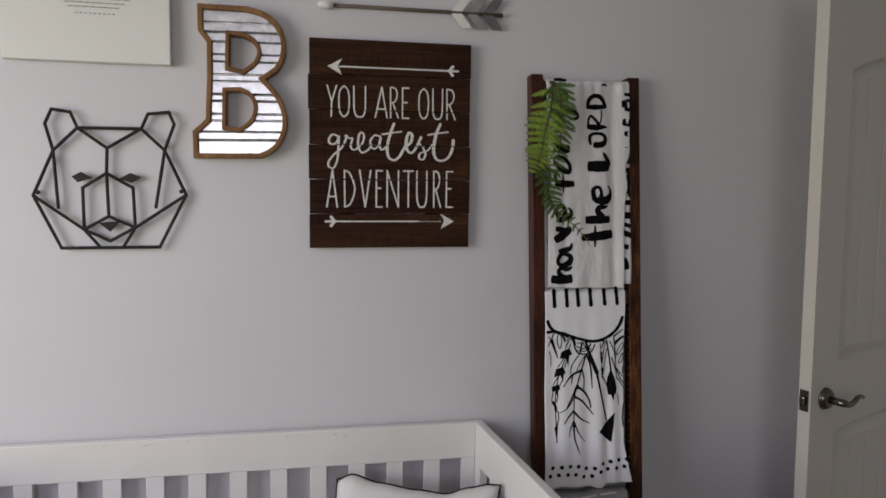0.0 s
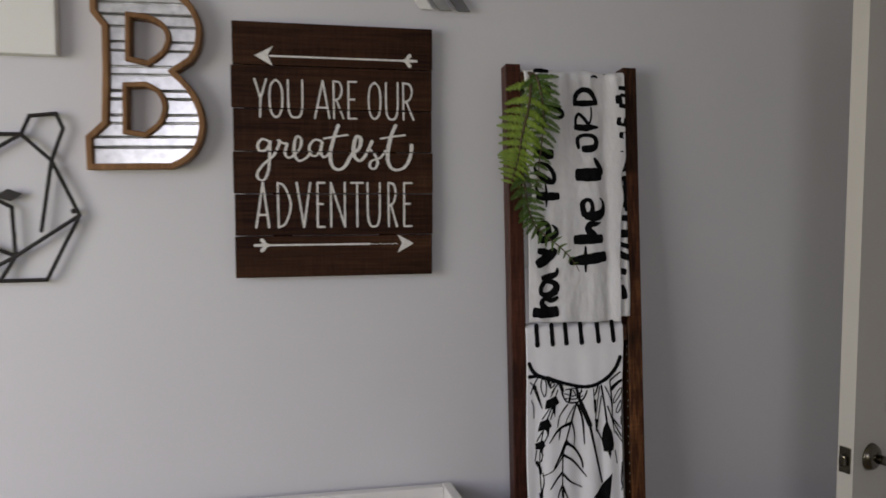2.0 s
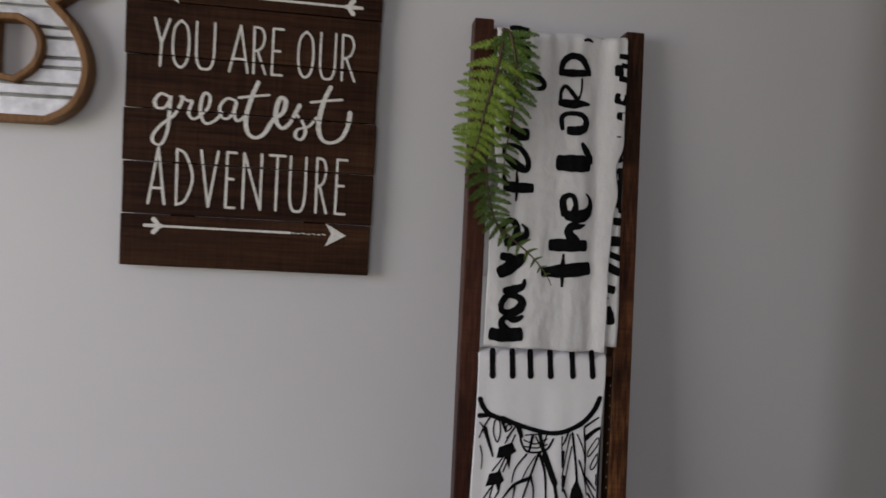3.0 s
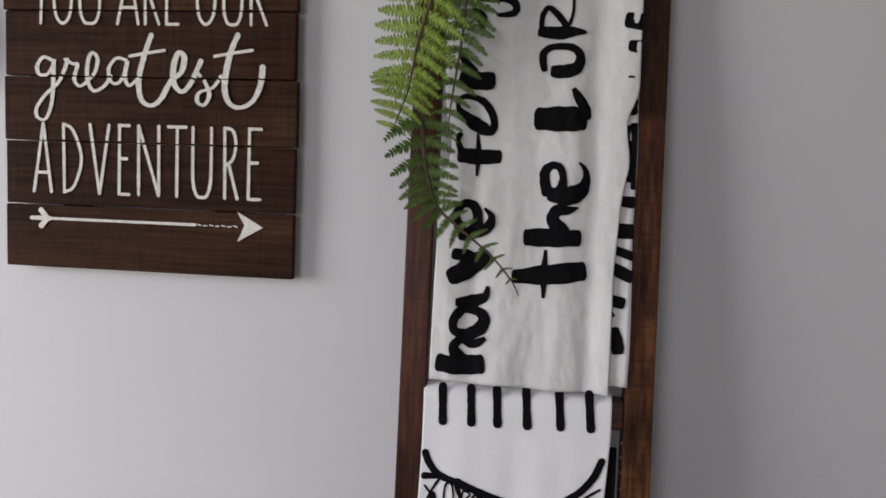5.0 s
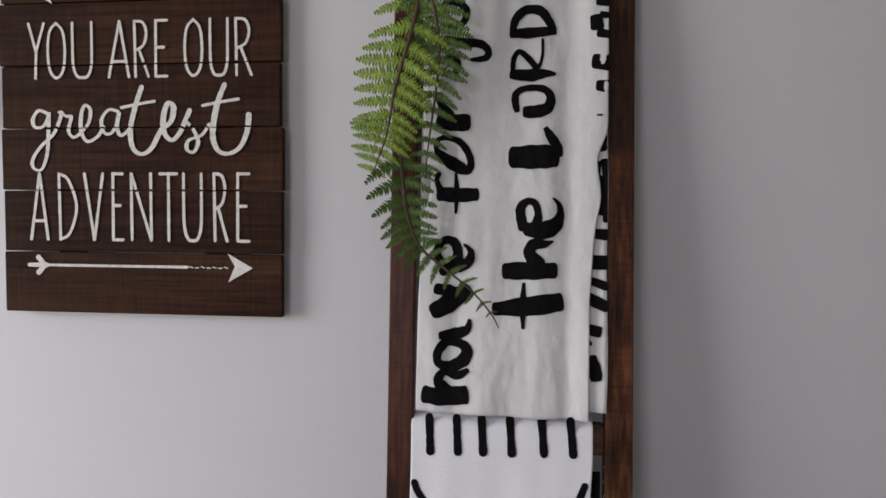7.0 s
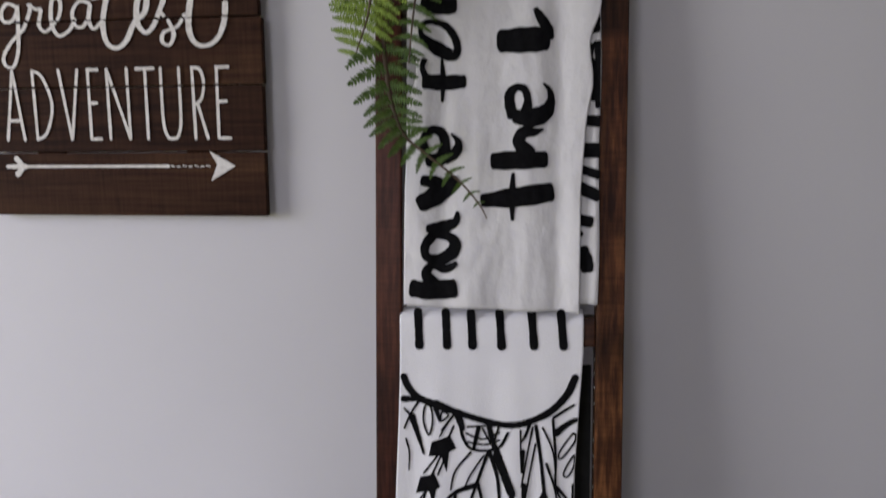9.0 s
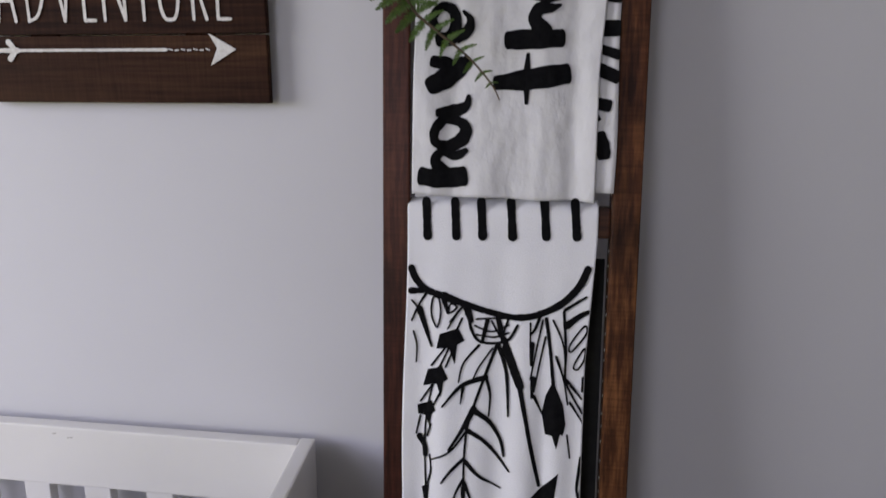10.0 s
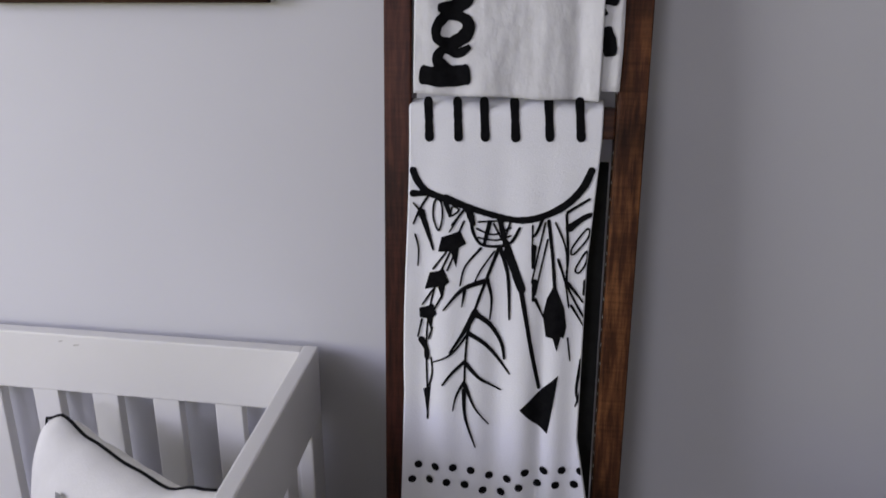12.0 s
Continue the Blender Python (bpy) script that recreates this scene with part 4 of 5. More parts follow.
def make_swaddle():
    b = new("swaddle_blanket")
    b.matrix_world = UPPER
    tagged(b, "white muslin swaddle blanket with black brush lettering over the top rung", "blanket")
    xl = lambda z: 0.8235 + 0.002 * math.sin(9 * z) + 0.011 * math.exp(-((z - 1.525) / 0.035) ** 2)

    def xr(z):
        """The edge folds back below the upper third and shows the layer behind it."""
        f = max(0.0, min(1.0, (1.60 - z) / 0.05))
        f = f * f * (3 - 2 * f)
        return 1.0575 - f * (0.0135 + 0.008 * max(0, min(1, (1.50 - z) / 0.12)) - 0.005 * math.exp(-((z - 1.51) / 0.03) ** 2))

    hem = lambda x: -0.03 * (x - 0.93) + 0.0008 * math.sin(70 * x)
    cloth("muslin", drape(bmesh.new(), xl, xr, 1.766, 1.236, 1.35, swaddle_front, 110, 120, hem), M_MUSLIN, b)
    bm, rows = bmesh.new(), []
    for k in range(41):
        z = 1.64 - 0.396 * k / 40
        rows.append([bm.verts.new((1.022 + 0.0358 * u / 6 + 0.001 * math.sin(30 * z), flap_y(1.022 + 0.0358 * u / 6, z), z)) for u in range(7)])
    for ra, rb in zip(rows, rows[1:]):
        for i in range(6):
            bm.faces.new((ra[i], ra[i + 1], rb[i + 1], rb[i]))
    cloth("folded_edge", bm, M_MUSLIN, b, 0.002)
    at = lambda x, z, l: Vector((min(x, xr(z) - 0.0005), swaddle_front(x, z) - 0.0019 - l, z))
    under = lambda x, z, l: Vector((max(1.0235, min(x, 1.0578)), (flap_y(x, z) if z < 1.61 else swaddle_front(x, z)) - 0.0016 - l, z))
    # sheets on which the strokes were laid out: origin and scale on the ladder's front
    top = lambda p, q: (0.7406 + 0.0002922 * p + 6.4e-6 * q - 3.6e-9 * p * q, 1.767 - 1.14e-5 * p - 0.0003003 * q + 1.3e-8 * p * q)
    upper = lambda p, q: (0.7153 + 0.0002983 * p + 8.6e-6 * q, 1.647 - 8.5e-6 * p - 0.0003069 * q + 2e-8 * p * q)
    mid = lambda p, q: (0.7407 + 0.0003342 * p + 6.5e-6 * q - 3.6e-9 * p * q, 1.621 - 5.4e-6 * p - 0.000349 * q + 1.8e-8 * p * q)
    low = lambda p, q: (0.7448 + 0.0004933 * p - 1.3e-5 * q + 4.5e-8 * p * q, 1.531 - 1.9e-5 * p - 0.0005209 * q + 5.7e-8 * p * q)
    side = lambda p, q: (0.9554 + 0.0002261 * p + 3e-6 * q - 1.7e-9 * p * q, 1.617 - 3.7e-6 * p - 0.0002316 * q + 8.7e-9 * p * q)

    def word(text, *strokes):
        """Brush strokes of one word; the writing runs up the cloth."""
        ink = Inker(at, 0.003)
        for where, *pts in strokes:
            unit = (where(100, 0)[0] - where(0, 0)[0]) / 100
            ink.brush([(*where(p, q), w * unit * (1.28 if text == "have" else 1.06)) for p, q, w in pts])
        part("lettering", ink.bm, M_INK, b, "black brush word " + text)

    word("have",
         (low, (182, 522, 34), (230, 528, 36), (283, 523, 38)), (low, (238, 516, 28), (216, 488, 20), (232, 466, 17), (262, 476, 18), (288, 462, 10)),
         (low, (232, 394, 20), (214, 418, 18), (216, 444, 17), (244, 454, 22), (276, 438, 26), (284, 412, 22), (262, 396, 18), (226, 392, 18)), (low, (218, 378, 16), (252, 376, 26), (284, 362, 17), (290, 338, 7)),
         (mid, (290, 742, 46), (345, 716, 56), (405, 672, 46), (425, 655, 26)), (mid, (300, 658, 30), (350, 668, 38), (405, 690, 30)),
         (mid, (318, 560, 30), (304, 520, 24), (334, 482, 24), (370, 490, 28), (384, 530, 30), (368, 580, 40), (320, 590, 36)), (mid, (385, 585, 30), (425, 560, 30), (434, 525, 20), (408, 496, 7)))
    word("for",
         (upper, (428, 436, 58), (500, 442, 60), (590, 440, 52)), (upper, (500, 348, 10), (503, 430, 22), (497, 520, 11)), (upper, (430, 348, 22), (420, 380, 20), (434, 420, 30)),
         (upper, (432, 268, 34), (417, 236, 18), (430, 204, 20), (470, 197, 22), (520, 214, 28), (556, 262, 30), (566, 312, 30), (544, 334, 42), (490, 308, 54), (428, 266, 36)),
         (top, (350, 412, 36), (350, 440, 26), (392, 510, 56)), (top, (348, 526, 66), (410, 536, 72), (478, 536, 70)))
    word("you",
         (top, (372, 178, 36), (450, 186, 42), (530, 194, 36), (566, 222, 30), (562, 252, 30), (530, 262, 24), (490, 264, 14)), (top, (384, 250, 36), (425, 275, 42), (424, 312, 22), (434, 346, 5)),
         (top, (352, 62, 26), (372, 20, 22), (425, 12, 24), (466, 32, 28), (470, 74, 32), (446, 104, 28), (380, 112, 22), (352, 80, 22)),
         (top, (350, -34, 28), (420, -38, 30), (472, -42, 26)), (top, (356, -78, 26), (420, -84, 30), (470, -82, 24)))
    word("the",
         (mid, (522, 735, 44), (640, 726, 68), (770, 710, 66)), (mid, (634, 640, 11), (630, 722, 24), (630, 808, 11)),
         (mid, (562, 596, 58), (650, 594, 64), (750, 594, 54)), (mid, (690, 576, 60), (656, 530, 44), (672, 496, 40), (708, 496, 30), (744, 486, 7)),
         (mid, (636, 440, 40), (624, 400, 36), (624, 360, 34), (648, 338, 26), (676, 346, 26), (688, 386, 26), (680, 430, 44)), (mid, (640, 440, 44), (700, 446, 64), (748, 428, 56), (770, 388, 30), (766, 350, 18), (744, 326, 8)))
    word("LORD",
         (upper, (742, 280, 84), (840, 278, 96), (924, 274, 88)), (upper, (884, 152, 20), (906, 190, 38), (932, 234, 40), (934, 270, 40)),
         (top, (692, 488, 24), (684, 450, 30), (688, 412, 30), (726, 388, 26), (800, 388, 30), (836, 420, 36), (826, 468, 46), (780, 488, 54), (724, 490, 48)),
         (top, (666, 326, 40), (750, 330, 52), (810, 322, 36), (858, 322, 12)), (top, (674, 306, 20), (678, 258, 22), (702, 226, 22), (738, 252, 26), (780, 304, 26)), (top, (788, 292, 15), (802, 240, 12), (803, 170, 12)),
         (top, (666, 146, 36), (760, 142, 46), (858, 132, 30)), (top, (674, 132, 28), (690, 78, 36), (738, 40, 38), (796, 48, 40), (830, 90, 36), (850, 128, 30)),
         (top, (812, -62, 14), (842, -72, 18), (868, -62, 12)))
    # the column that turns away at the edge cannot be read: bars and blots only
    for where, *pts in ((top, (1035, 6, 30), (1100, 8, 34)), (top, (1030, 70, 50), (1036, 120, 56)), (top, (1050, 62, 30), (1100, 64, 26)), (top, (1040, 140, 40), (1100, 148, 34)), (top, (1022, 266, 62), (1100, 272, 68)), (top, (1036, 372, 44), (1100, 376, 54)),
                        (side, (406, 18, 34), (405, 60, 44), (410, 130, 70), (412, 205, 70)), (side, (400, 275, 40), (396, 340, 28), (412, 380, 40), (426, 470, 50), (412, 560, 44)), (side, (432, 262, 40), (436, 330, 34), (440, 420, 38), (436, 600, 30)),
                        (side, (350, 664, 50), (440, 672, 62)), (side, (330, 820, 78), (440, 822, 76)), (side, (330, 912, 44), (440, 950, 50)), (side, (330, 1010, 66), (440, 1058, 66)), (side, (330, 1180, 60), (400, 1195, 60)), (side, (320, 1215, 18), (352, 1262, 22)), (side, (352, 1330, 60), (372, 1400, 74), (380, 1450, 60))):
        ink = Inker(under, 0.004)
        unit = (where(100, 0)[0] - where(0, 0)[0]) / 100
        ink.brush([(*where(p, q), w * unit) for p, q, w in pts])
        part("brush_mark", ink.bm, M_INK, b)


make_swaddle()


def plush_front(x, z):
    """Hangs straight from the middle rung with soft folds that deepen towards the hem."""
    t = max(0, min(1, (1.215 - z) / 0.52))
    f = 0.004 * t * math.sin(x * 62 + 0.8) + 0.002 * t * math.sin(x * 130)
    f += 0.012 * t * t * math.exp(-((x - 0.985) / 0.012) ** 2)
    return front_y(z) - 0.003 - 0.010 * t + f


def make_plush():
    b = new("baby_blanket")
    b.matrix_world = ASKEW @ Matrix.Translation((0.931, 0, 0)) @ Matrix.Diagonal((1.01, 1, 1, 1)) @ Matrix.Translation((-0.930, 0, 0))
    tagged(b, "white plush baby blanket with black feather print over the middle rung", "blanket")
    xl = lambda z: 0.809 - 0.008 * max(0, (0.85 - z) / 0.15) + 0.003 * math.sin(12 * z)
    xr = lambda z: 1.043 - 0.009 * max(0, min(1, (1.18 - z) / 0.15)) + 0.018 * max(0, (0.80 - z) / 0.10)
    cloth("plush", drape(bmesh.new(), xl, xr, 1.205, 0.690, 0.80, plush_front, 100, 120), M_PLUSH, b, 0.004)
    # added dark sheet that fills the gap behind the plush, wider than the front
    bm, rows = bmesh.new(), []
    for k in range(25):
        z = 1.150 - 0.47 * k / 24
        rows.append([bm.verts.new((0.822 + 0.2345 * u / 12, front_y(z) + 0.043 + 0.0015 * math.sin(9 * u / 12 + 5 * z), z)) for u in range(13)])
    for ra, rb in zip(rows, rows[1:]):
        for i in range(12):
            bm.faces.new((ra[i], ra[i + 1], rb[i + 1], rb[i]))
    tagged(cloth("dark_gap_sheet", bm, M_GAP_SHEET, b), "charcoal sheet filling the gap behind")

    def at(x, z, l):
        x = min(max(x, xl(z) + 0.001), xr(z) - 0.001)
        return Vector((x, plush_front(x, z) - 0.0024 - l, z))

    def P(a, b):
        """From the layout sheet of the print to the cloth's x and z."""
        a, b = a - 890, b - 590
        return (0.93334 + 0.000714 * a + 2.38e-5 * b + 1.14e-7 * a * b + 3.4e-9 * b * b,
                0.93956 + 4.65e-5 * a - 0.0007517 * b + 1.0e-7 * a * b - 1.22e-7 * b * b)

    def drawn(name, label, strokes, blots=(), rings=(), lift=0.0003):
        """Strokes (width, end taper, points), filled blots and closed outlines of one motif."""
        ink = Inker(at, 0.004, rise=lift)
        for w, end, pts in strokes:
            ink.stroke([P(*p) for p in pts], w * 0.00086, len(pts) > 2, (1.0, end))
        for pts in blots:
            ink.blot([P(*p) for p in pts])
        for w, pts in rings:
            ink.stroke([P(*p) for p in pts], w * 0.00082, closed=True)
        part(name, ink.bm, M_INK, b, label)

    # the embroidered name is kept as plain bars
    for x in (757, 810, 858, 912, 972, 1026):
        drawn("name_bar", "black bar", [(12, 1.0, [(x, 178), (x + 2, 243)])])
    drawn("print_band", "black printed curved band",
          [(10, 1.0, [(729, 302), (738, 322), (757, 341), (800, 356), (850, 374), (895, 387), (925, 390), (960, 384), (1000, 364), (1030, 334), (1046, 302)]),
           (13, 0.5, [(790, 352), (820, 364), (850, 375)]), (13, 0.6, [(829, 368), (838, 396)]), (8, 0.6, [(788, 355), (797, 382)]), (5, 0.6, [(962, 386), (952, 410), (944, 420)])])
    drawn("web_print", "black printed woven hoop",
          [(5, 0.8, [(835, 385), (838, 410), (852, 432), (880, 437), (905, 430), (921, 404)]), (3, 1.0, [(845, 405), (875, 416), (905, 404)]), (3, 1.0, [(848, 421), (880, 426), (905, 418)]),
           (7, 0.7, [(868, 394), (858, 433)]), (8, 0.9, [(886, 390), (896, 434)]), (3, 1.0, [(875, 397), (890, 426)]), (3, 1.0, [(905, 392), (893, 428)]), (3, 1.0, [(848, 393), (872, 392), (910, 392)])])
    drawn("leaf_print", "black printed leaf outlines",
          [(10, 0.7, [(729, 343), (757, 343)]), (4, 0.7, [(757, 347), (742, 370), (730, 396)]), (11, 0.3, [(744, 376), (753, 402), (766, 442)]), (4, 0.7, [(744, 376), (730, 360)]),
           (3, 0.8, [(733, 416), (739, 440), (738, 470)]), (3, 0.8, [(813, 383), (796, 410)]), (4, 0.7, [(822, 372), (800, 398)])],
          rings=[(3, [(769, 356), (766, 384), (776, 408), (783, 384), (780, 357)]), (3, [(801, 366), (799, 382), (813, 372)])])
    drawn("feather_print", "black printed banded feather",
          [(3, 1.0, [(822, 392), (800, 440), (772, 500), (757, 560), (753, 620), (755, 700), (755, 742)]), (3, 1.0, [(790, 446), (766, 476)]), (3, 1.0, [(806, 447), (792, 478)]),
           (3, 1.0, [(766, 512), (746, 540)]), (3, 1.0, [(784, 520), (769, 546)]), (3, 1.0, [(745, 566), (738, 596)]), (3, 1.0, [(764, 580), (758, 600)]), (10, 0.7, [(744, 602), (753, 618), (754, 634)]), (3, 1.0, [(762, 634), (764, 660), (758, 684)])],
          [[(781, 420), (800, 414), (815, 409), (826, 432), (813, 439), (808, 474), (798, 445), (775, 446)], [(759, 483), (774, 480), (785, 475), (796, 499), (788, 505), (783, 531), (775, 508), (750, 513)],
           [(740, 546), (754, 543), (766, 538), (773, 556), (766, 562), (762, 586), (755, 565), (741, 563)], [(747, 690), (761, 684), (759, 706), (755, 744), (750, 706)]])
    drawn("feather_print", "black printed leafy feather",
          [(5, 0.6, [(884, 440), (862, 495), (841, 550), (829, 590), (824, 640), (822, 700)]), (4, 0.6, [(852, 440), (824, 472), (815, 505)]), (3, 0.8, [(876, 446), (852, 478), (841, 500)]),
           (9, 0.3, [(863, 497), (820, 512), (785, 548)]), (5, 0.4, [(823, 515), (818, 543)]), (5, 0.5, [(865, 500), (871, 530), (868, 566)]), (9, 0.4, [(842, 552), (820, 590), (797, 623)]),
           (9, 0.4, [(843, 556), (868, 575), (888, 608), (893, 636)]), (8, 0.4, [(830, 590), (862, 612), (902, 662)]), (4, 0.6, [(828, 592), (800, 625), (766, 641)]), (6, 0.5, [(823, 640), (800, 660), (783, 680)]),
           (7, 0.4, [(824, 642), (850, 670), (886, 692)]), (5, 0.4, [(822, 676), (808, 700), (802, 725)]), (5, 0.4, [(824, 680), (840, 720), (865, 752)]), (7, 0.3, [(822, 690), (824, 738), (842, 791)]), (7, 0.4, [(886, 440), (900, 490), (902, 566)])])
    drawn("arrow_print", "black printed arrow",
          [(9, 0.55, [(896, 430), (918, 490), (931, 560), (941, 620), (954, 688)]), (13, 0.9, [(900, 448), (924, 512)])], [[(988, 665), (979, 715), (968, 770), (942, 748), (920, 725), (952, 697)]])
    drawn("feather_print", "black printed dark-tipped feather",
          [(5, 1.0, [(972, 392), (978, 450), (982, 512)]), (3, 0.8, [(966, 395), (953, 450), (942, 500)]), (3, 0.8, [(970, 425), (957, 480), (948, 522)]), (8, 0.5, [(946, 438), (944, 474)]), (8, 0.5, [(947, 498), (944, 532)]),
           (3, 0.8, [(984, 395), (1001, 440), (1003, 500)]), (5, 0.5, [(948, 530), (962, 562)]), (4, 0.6, [(988, 460), (1000, 500), (1006, 545)]), (3, 0.8, [(944, 400), (943, 440)]), (3, 0.8, [(1004, 600), (1008, 640)])],
          [[(982, 503), (990, 524), (998, 545), (1002, 580), (997, 600), (992, 597), (985, 623), (978, 600), (966, 598), (961, 560), (968, 530)]])
    drawn("leaf_print", "black printed leaf outlines",
          [(4, 0.8, [(1003, 380), (1005, 450), (1003, 500), (1015, 532), (1031, 562)]), (11, 0.5, [(1008, 404), (1030, 388), (1045, 380)]), (5, 0.7, [(1005, 376), (1042, 353)]), (3, 0.8, [(1012, 354), (1040, 330)]),
           (5, 0.6, [(1005, 502), (1030, 536)]), (4, 0.6, [(1010, 542), (1031, 578)]), (7, 0.6, [(1035, 500), (1032, 522)]), (6, 0.5, [(1028, 640), (1019, 690), (1022, 714)]), (4, 0.6, [(1028, 690), (1017, 722)])],
          rings=[(3, [(1012, 440), (1038, 406), (1040, 421), (1015, 451)]), (3, [(1018, 477), (1037, 446), (1036, 466), (1024, 484)])])
    ink = Inker(at, 0.004, rise=0.0010)
    for k in range(10):
        dip = 24 * math.exp(-((k - 4.7) / 1.5) ** 2)
        ink.dot(*P(738 + 32 * k, 825 + dip + 1.2 * k * (k > 6)), 0.0054)
        ink.dot(*P(727 + 32 * k, 850 + dip + 1.2 * k * (k > 6)), 0.0054)
    part("dot_print", ink.bm, M_INK, b, "two rows of black dots")


make_plush()


def make_throw():
    t = new("grey_throw")
    t.matrix_world = ASKEW
    tagged(t, "grey knitted throw with pale marks over the low rung", "blanket")
    fr = lambda x, z: front_y(RUNGS[2]) - 0.004 + 0.004 * math.sin(40 * x)
    cloth("knit", drape(bmesh.new(), lambda z: 0.816, lambda z: 1.046, RUNGS[2], 0.16, 0.25, fr, 30, 40), M_GREYCLOTH, t, 0.005)
    ink = Inker(lambda x, z, l: Vector((x, fr(x, z) - 0.003 - l, z)), 0.01)
    for k in range(3):
        ink.stroke([(0.85 + 0.06 * k, 0.655 + 0.003 * k), (0.89 + 0.06 * k, 0.658 + 0.003 * k)], 0.006, False)
    part("pale_marks", ink.bm, M_WHITEPAINT, t, "pale woven marks")


make_throw()


# ---------------------------------------------------------------- fern garland on the ladder
def pinna_mesh(name, material, bend, pairs=13, seed=4):
    """One side leaf, 1 long: a rib with small toothed leaflets on both sides, bent sideways and drooping."""
    bm = bmesh.new()
    rnd = random.Random(seed)
    mid = lambda f: Vector((f - 0.08 * abs(bend) * f * f, bend * f * f, -0.16 * f ** 1.8))
    tube(bm, [mid(k / 6) for k in range(7)], [0.011 - 0.0014 * k for k in range(7)], 5)
    for i in range(pairs):
        f = (i + 0.5) / pairs
        ln = (0.20 * (1 - f) ** 0.5 * min(1, 0.7 + f * 4) + 0.018) * rnd.uniform(0.85, 1.12)
        p = mid(f)
        d = (mid(min(1, f + 0.02)) - mid(f - 0.02)).normalized()
        n = Vector((-d.y, d.x, 0)).normalized()
        w = 0.039
        lift = rnd.uniform(-0.02, 0.03)
        for s in (1, -1):
            j = rnd.uniform(-0.01, 0.01)
            q = lambda u, v, h: bm.verts.new(p + d * u + n * (s * v) + Vector((0, 0, h)))
            ring = [q(-w, 0, 0), q(w, 0, 0), q(0.24 * ln + w * 0.75 + j, ln * 0.6, 0.012 + lift), q(0.36 * ln + j, ln, -0.02 + lift), q(0.20 * ln - w * 0.75 + j, ln * 0.6, 0.012 + lift)]
            bm.faces.new(ring if s > 0 else ring[::-1])
    return mesh_of(name, bm, material)


PINNAE = {(m, k): pinna_mesh("leaf", mat, (0.03, 0.10, 0.22)[k], seed=4 + k) for m, mat in (("light", M_FERN), ("dark", M_FERNDARK)) for k in range(3)}
PINNAE_UP = {(m, k): pinna_mesh("leaf", mat, -(0.03, 0.10, 0.22)[k], seed=14 + k) for m, mat in (("light", M_FERN), ("dark", M_FERNDARK)) for k in range(3)}


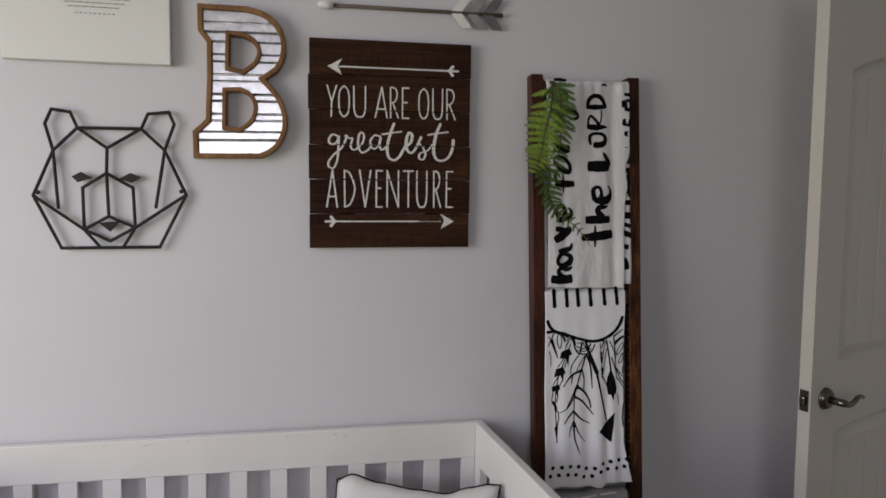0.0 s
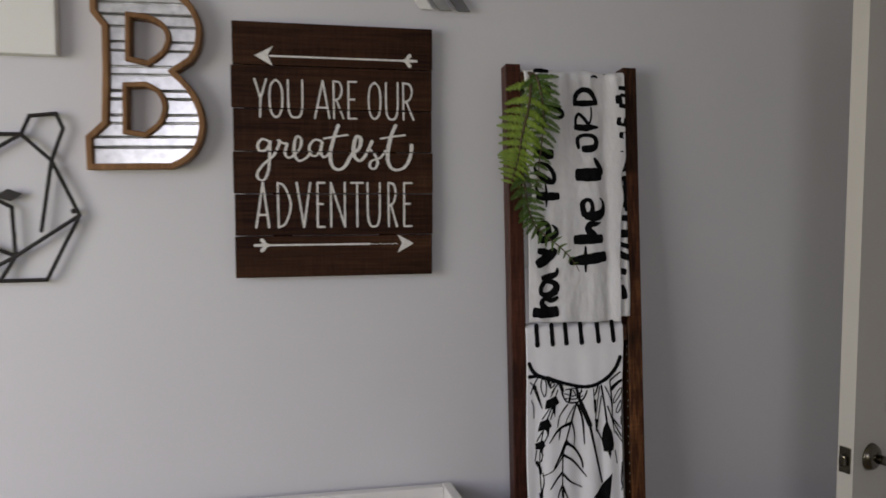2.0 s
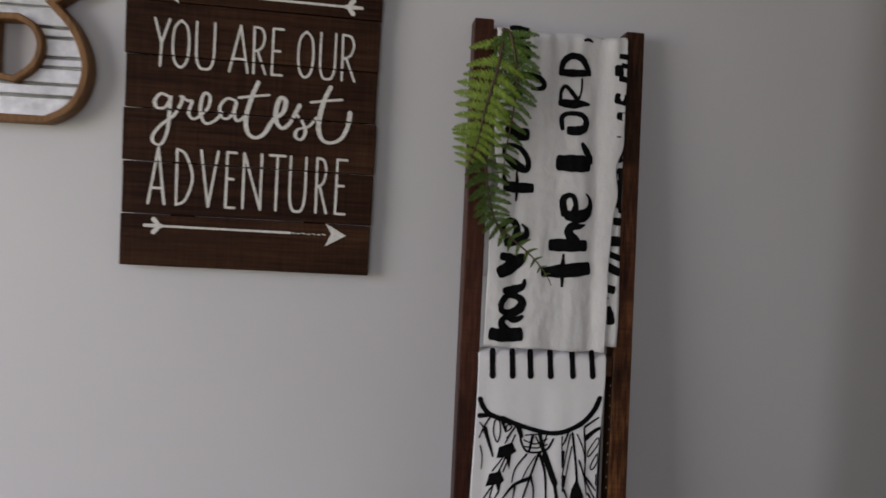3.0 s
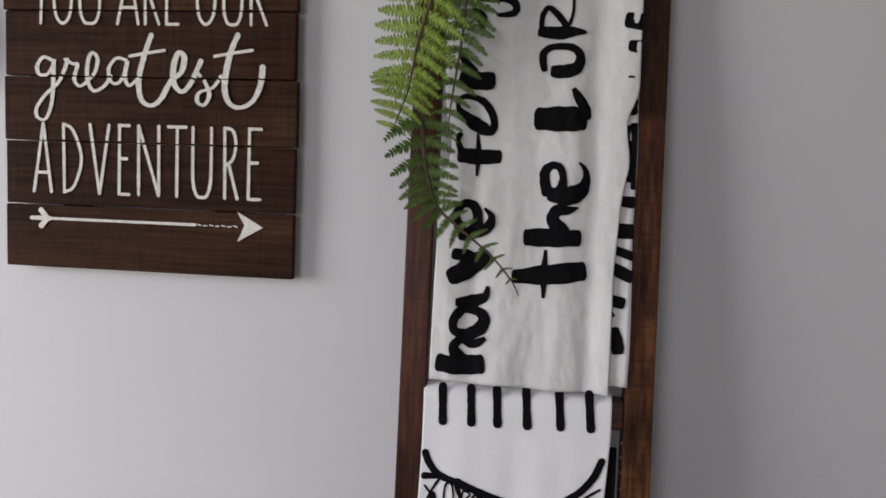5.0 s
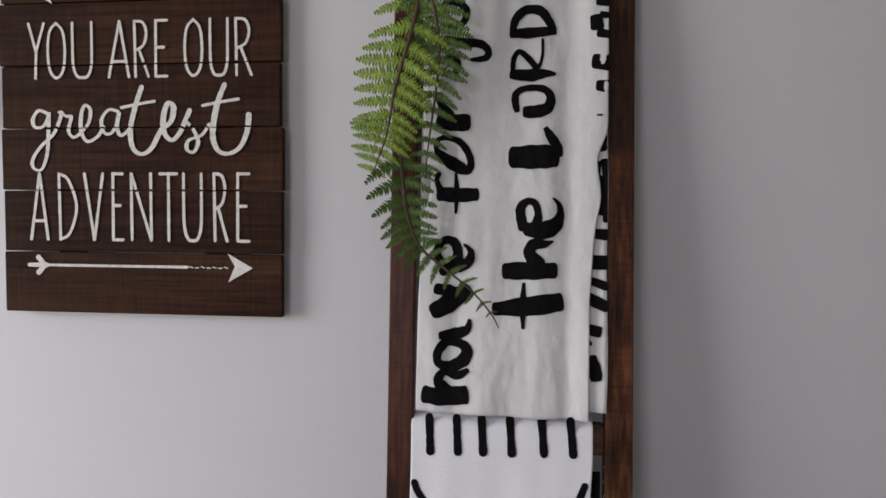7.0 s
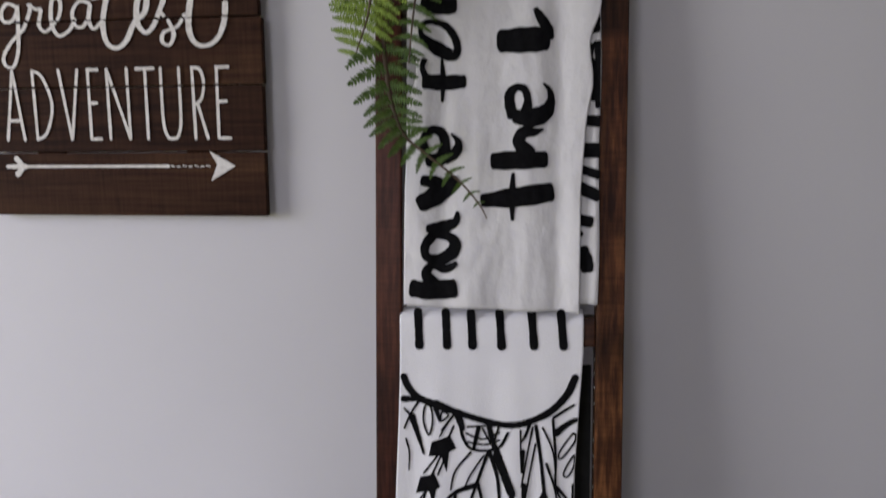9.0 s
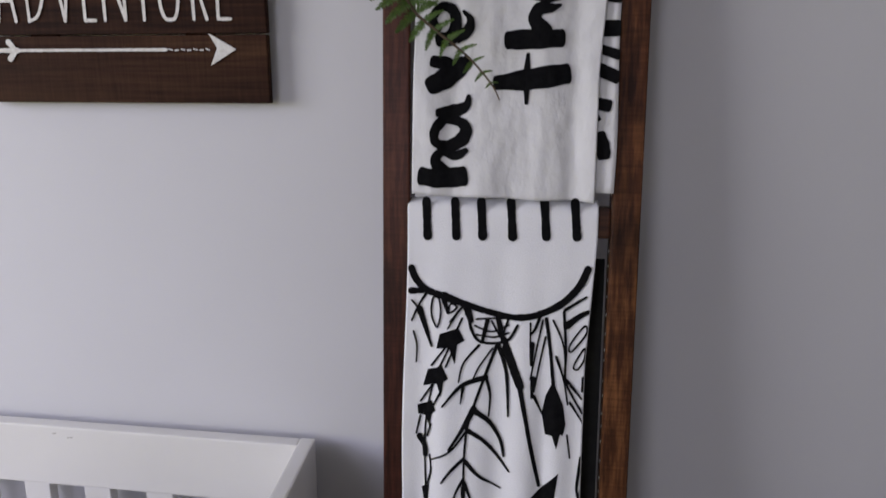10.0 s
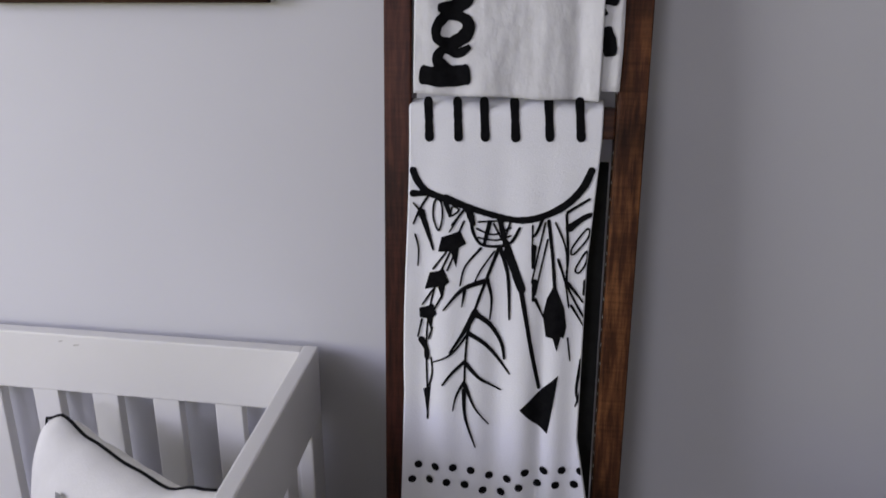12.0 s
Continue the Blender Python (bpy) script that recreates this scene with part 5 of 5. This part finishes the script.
def make_fern():
    fern = new("fern_garland")
    fern.matrix_world = UPPER @ pose(0.804, 1.927, 1.79)
    tagged(fern, "green artificial fern sprig hanging over the ladder top", "artificial fern")
    rnd = random.Random(11)
    off = Vector((0.80, 1.96, 1.79))

    def frond(stem, n, size, mesh, first, name, droop, out=0.15):
        """stem: points in the world; side leaves on both sides, size(f) long."""
        pts = curve_through(stem, 0.05)
        st = part(name, tube(bmesh.new(), [p - off for p in pts], [0.0034 - 0.0027 * i / len(pts) for i in range(len(pts))], 7), M_STEM, fern, smooth=True)
        for i in range(n):
            f = first + (1 - first) * (i + 0.5) / n
            x = f * (len(pts) - 1)
            k = min(int(x), len(pts) - 2)
            p = pts[k].lerp(pts[k + 1], x - k)
            d = (pts[k + 1] - pts[k]).normalized()
            for s in (-1, 1):
                ln = size(f, s) * rnd.uniform(0.93, 1.07)
                if ln < 0.004:
                    continue
                side = d.cross(Vector((0, -1, 0))).normalized() * -s
                xa = (side + d * (droop + (0.24 if s > 0 else 0.40 * max(0, 0.75 - f)) + rnd.uniform(-0.06, 0.06)) + Vector((0, -(out if s < 0 else 0.15) + rnd.uniform(-0.1, 0.12), 0))).normalized()
                za = Vector((rnd.uniform(-0.2, 0.2), -1, 0.15 + rnd.uniform(-0.3, 0.3)))
                ya = za.cross(xa).normalized()
                za = xa.cross(ya)
                kind = min(2, int(rnd.uniform(0.8, 3.2) - 1.6 * f)) if s < 0 else rnd.randrange(3)
                ob = new("leaf", (PINNAE if s < 0 else PINNAE_UP)[mesh, max(0, kind)])
                ob.parent = st
                m = Matrix((xa, ya, za)).transposed().to_4x4()
                ob.matrix_basis = Matrix.Translation(p - off) @ m @ Matrix.Scale(ln, 4)
        return st

    y = lambda z, o: front_y(z) - o
    frond([(0.824, y(1.78, -0.01), 1.778), (0.821, y(1.76, 0.012), 1.763), (0.811, y(1.70, 0.026), 1.704), (0.800, y(1.66, 0.028), 1.664), (0.792, y(1.63, 0.028), 1.633), (0.787, y(1.60, 0.026), 1.602), (0.783, y(1.58, 0.025), 1.582), (0.775, y(1.55, 0.025), 1.558), (0.768, y(1.53, 0.025), 1.538)], 14, lambda f, s: (0.068 if s < 0 else 0.062) * (1.02 - f) ** 0.34 * (0.8 + 0.2 * min(1, f * 4)) - 0.003, "light", 0.13, "frond", 0.04)
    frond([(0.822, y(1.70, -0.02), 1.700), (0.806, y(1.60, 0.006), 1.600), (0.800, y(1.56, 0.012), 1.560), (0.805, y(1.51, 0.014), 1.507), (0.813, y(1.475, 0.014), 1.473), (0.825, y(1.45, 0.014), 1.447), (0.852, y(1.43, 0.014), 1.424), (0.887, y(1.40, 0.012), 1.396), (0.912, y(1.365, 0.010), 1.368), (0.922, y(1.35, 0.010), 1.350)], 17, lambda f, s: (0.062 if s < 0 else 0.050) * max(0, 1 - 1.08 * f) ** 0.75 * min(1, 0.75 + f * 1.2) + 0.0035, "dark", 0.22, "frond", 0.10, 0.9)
    # extra frond: its darker leaf colour holds the shade right of the rail
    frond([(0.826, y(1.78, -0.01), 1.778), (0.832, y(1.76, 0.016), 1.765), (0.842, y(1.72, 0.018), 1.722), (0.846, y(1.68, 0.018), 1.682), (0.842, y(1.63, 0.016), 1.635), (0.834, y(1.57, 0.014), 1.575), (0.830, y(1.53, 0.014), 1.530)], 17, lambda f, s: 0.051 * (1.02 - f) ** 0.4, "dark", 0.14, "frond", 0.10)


make_fern()
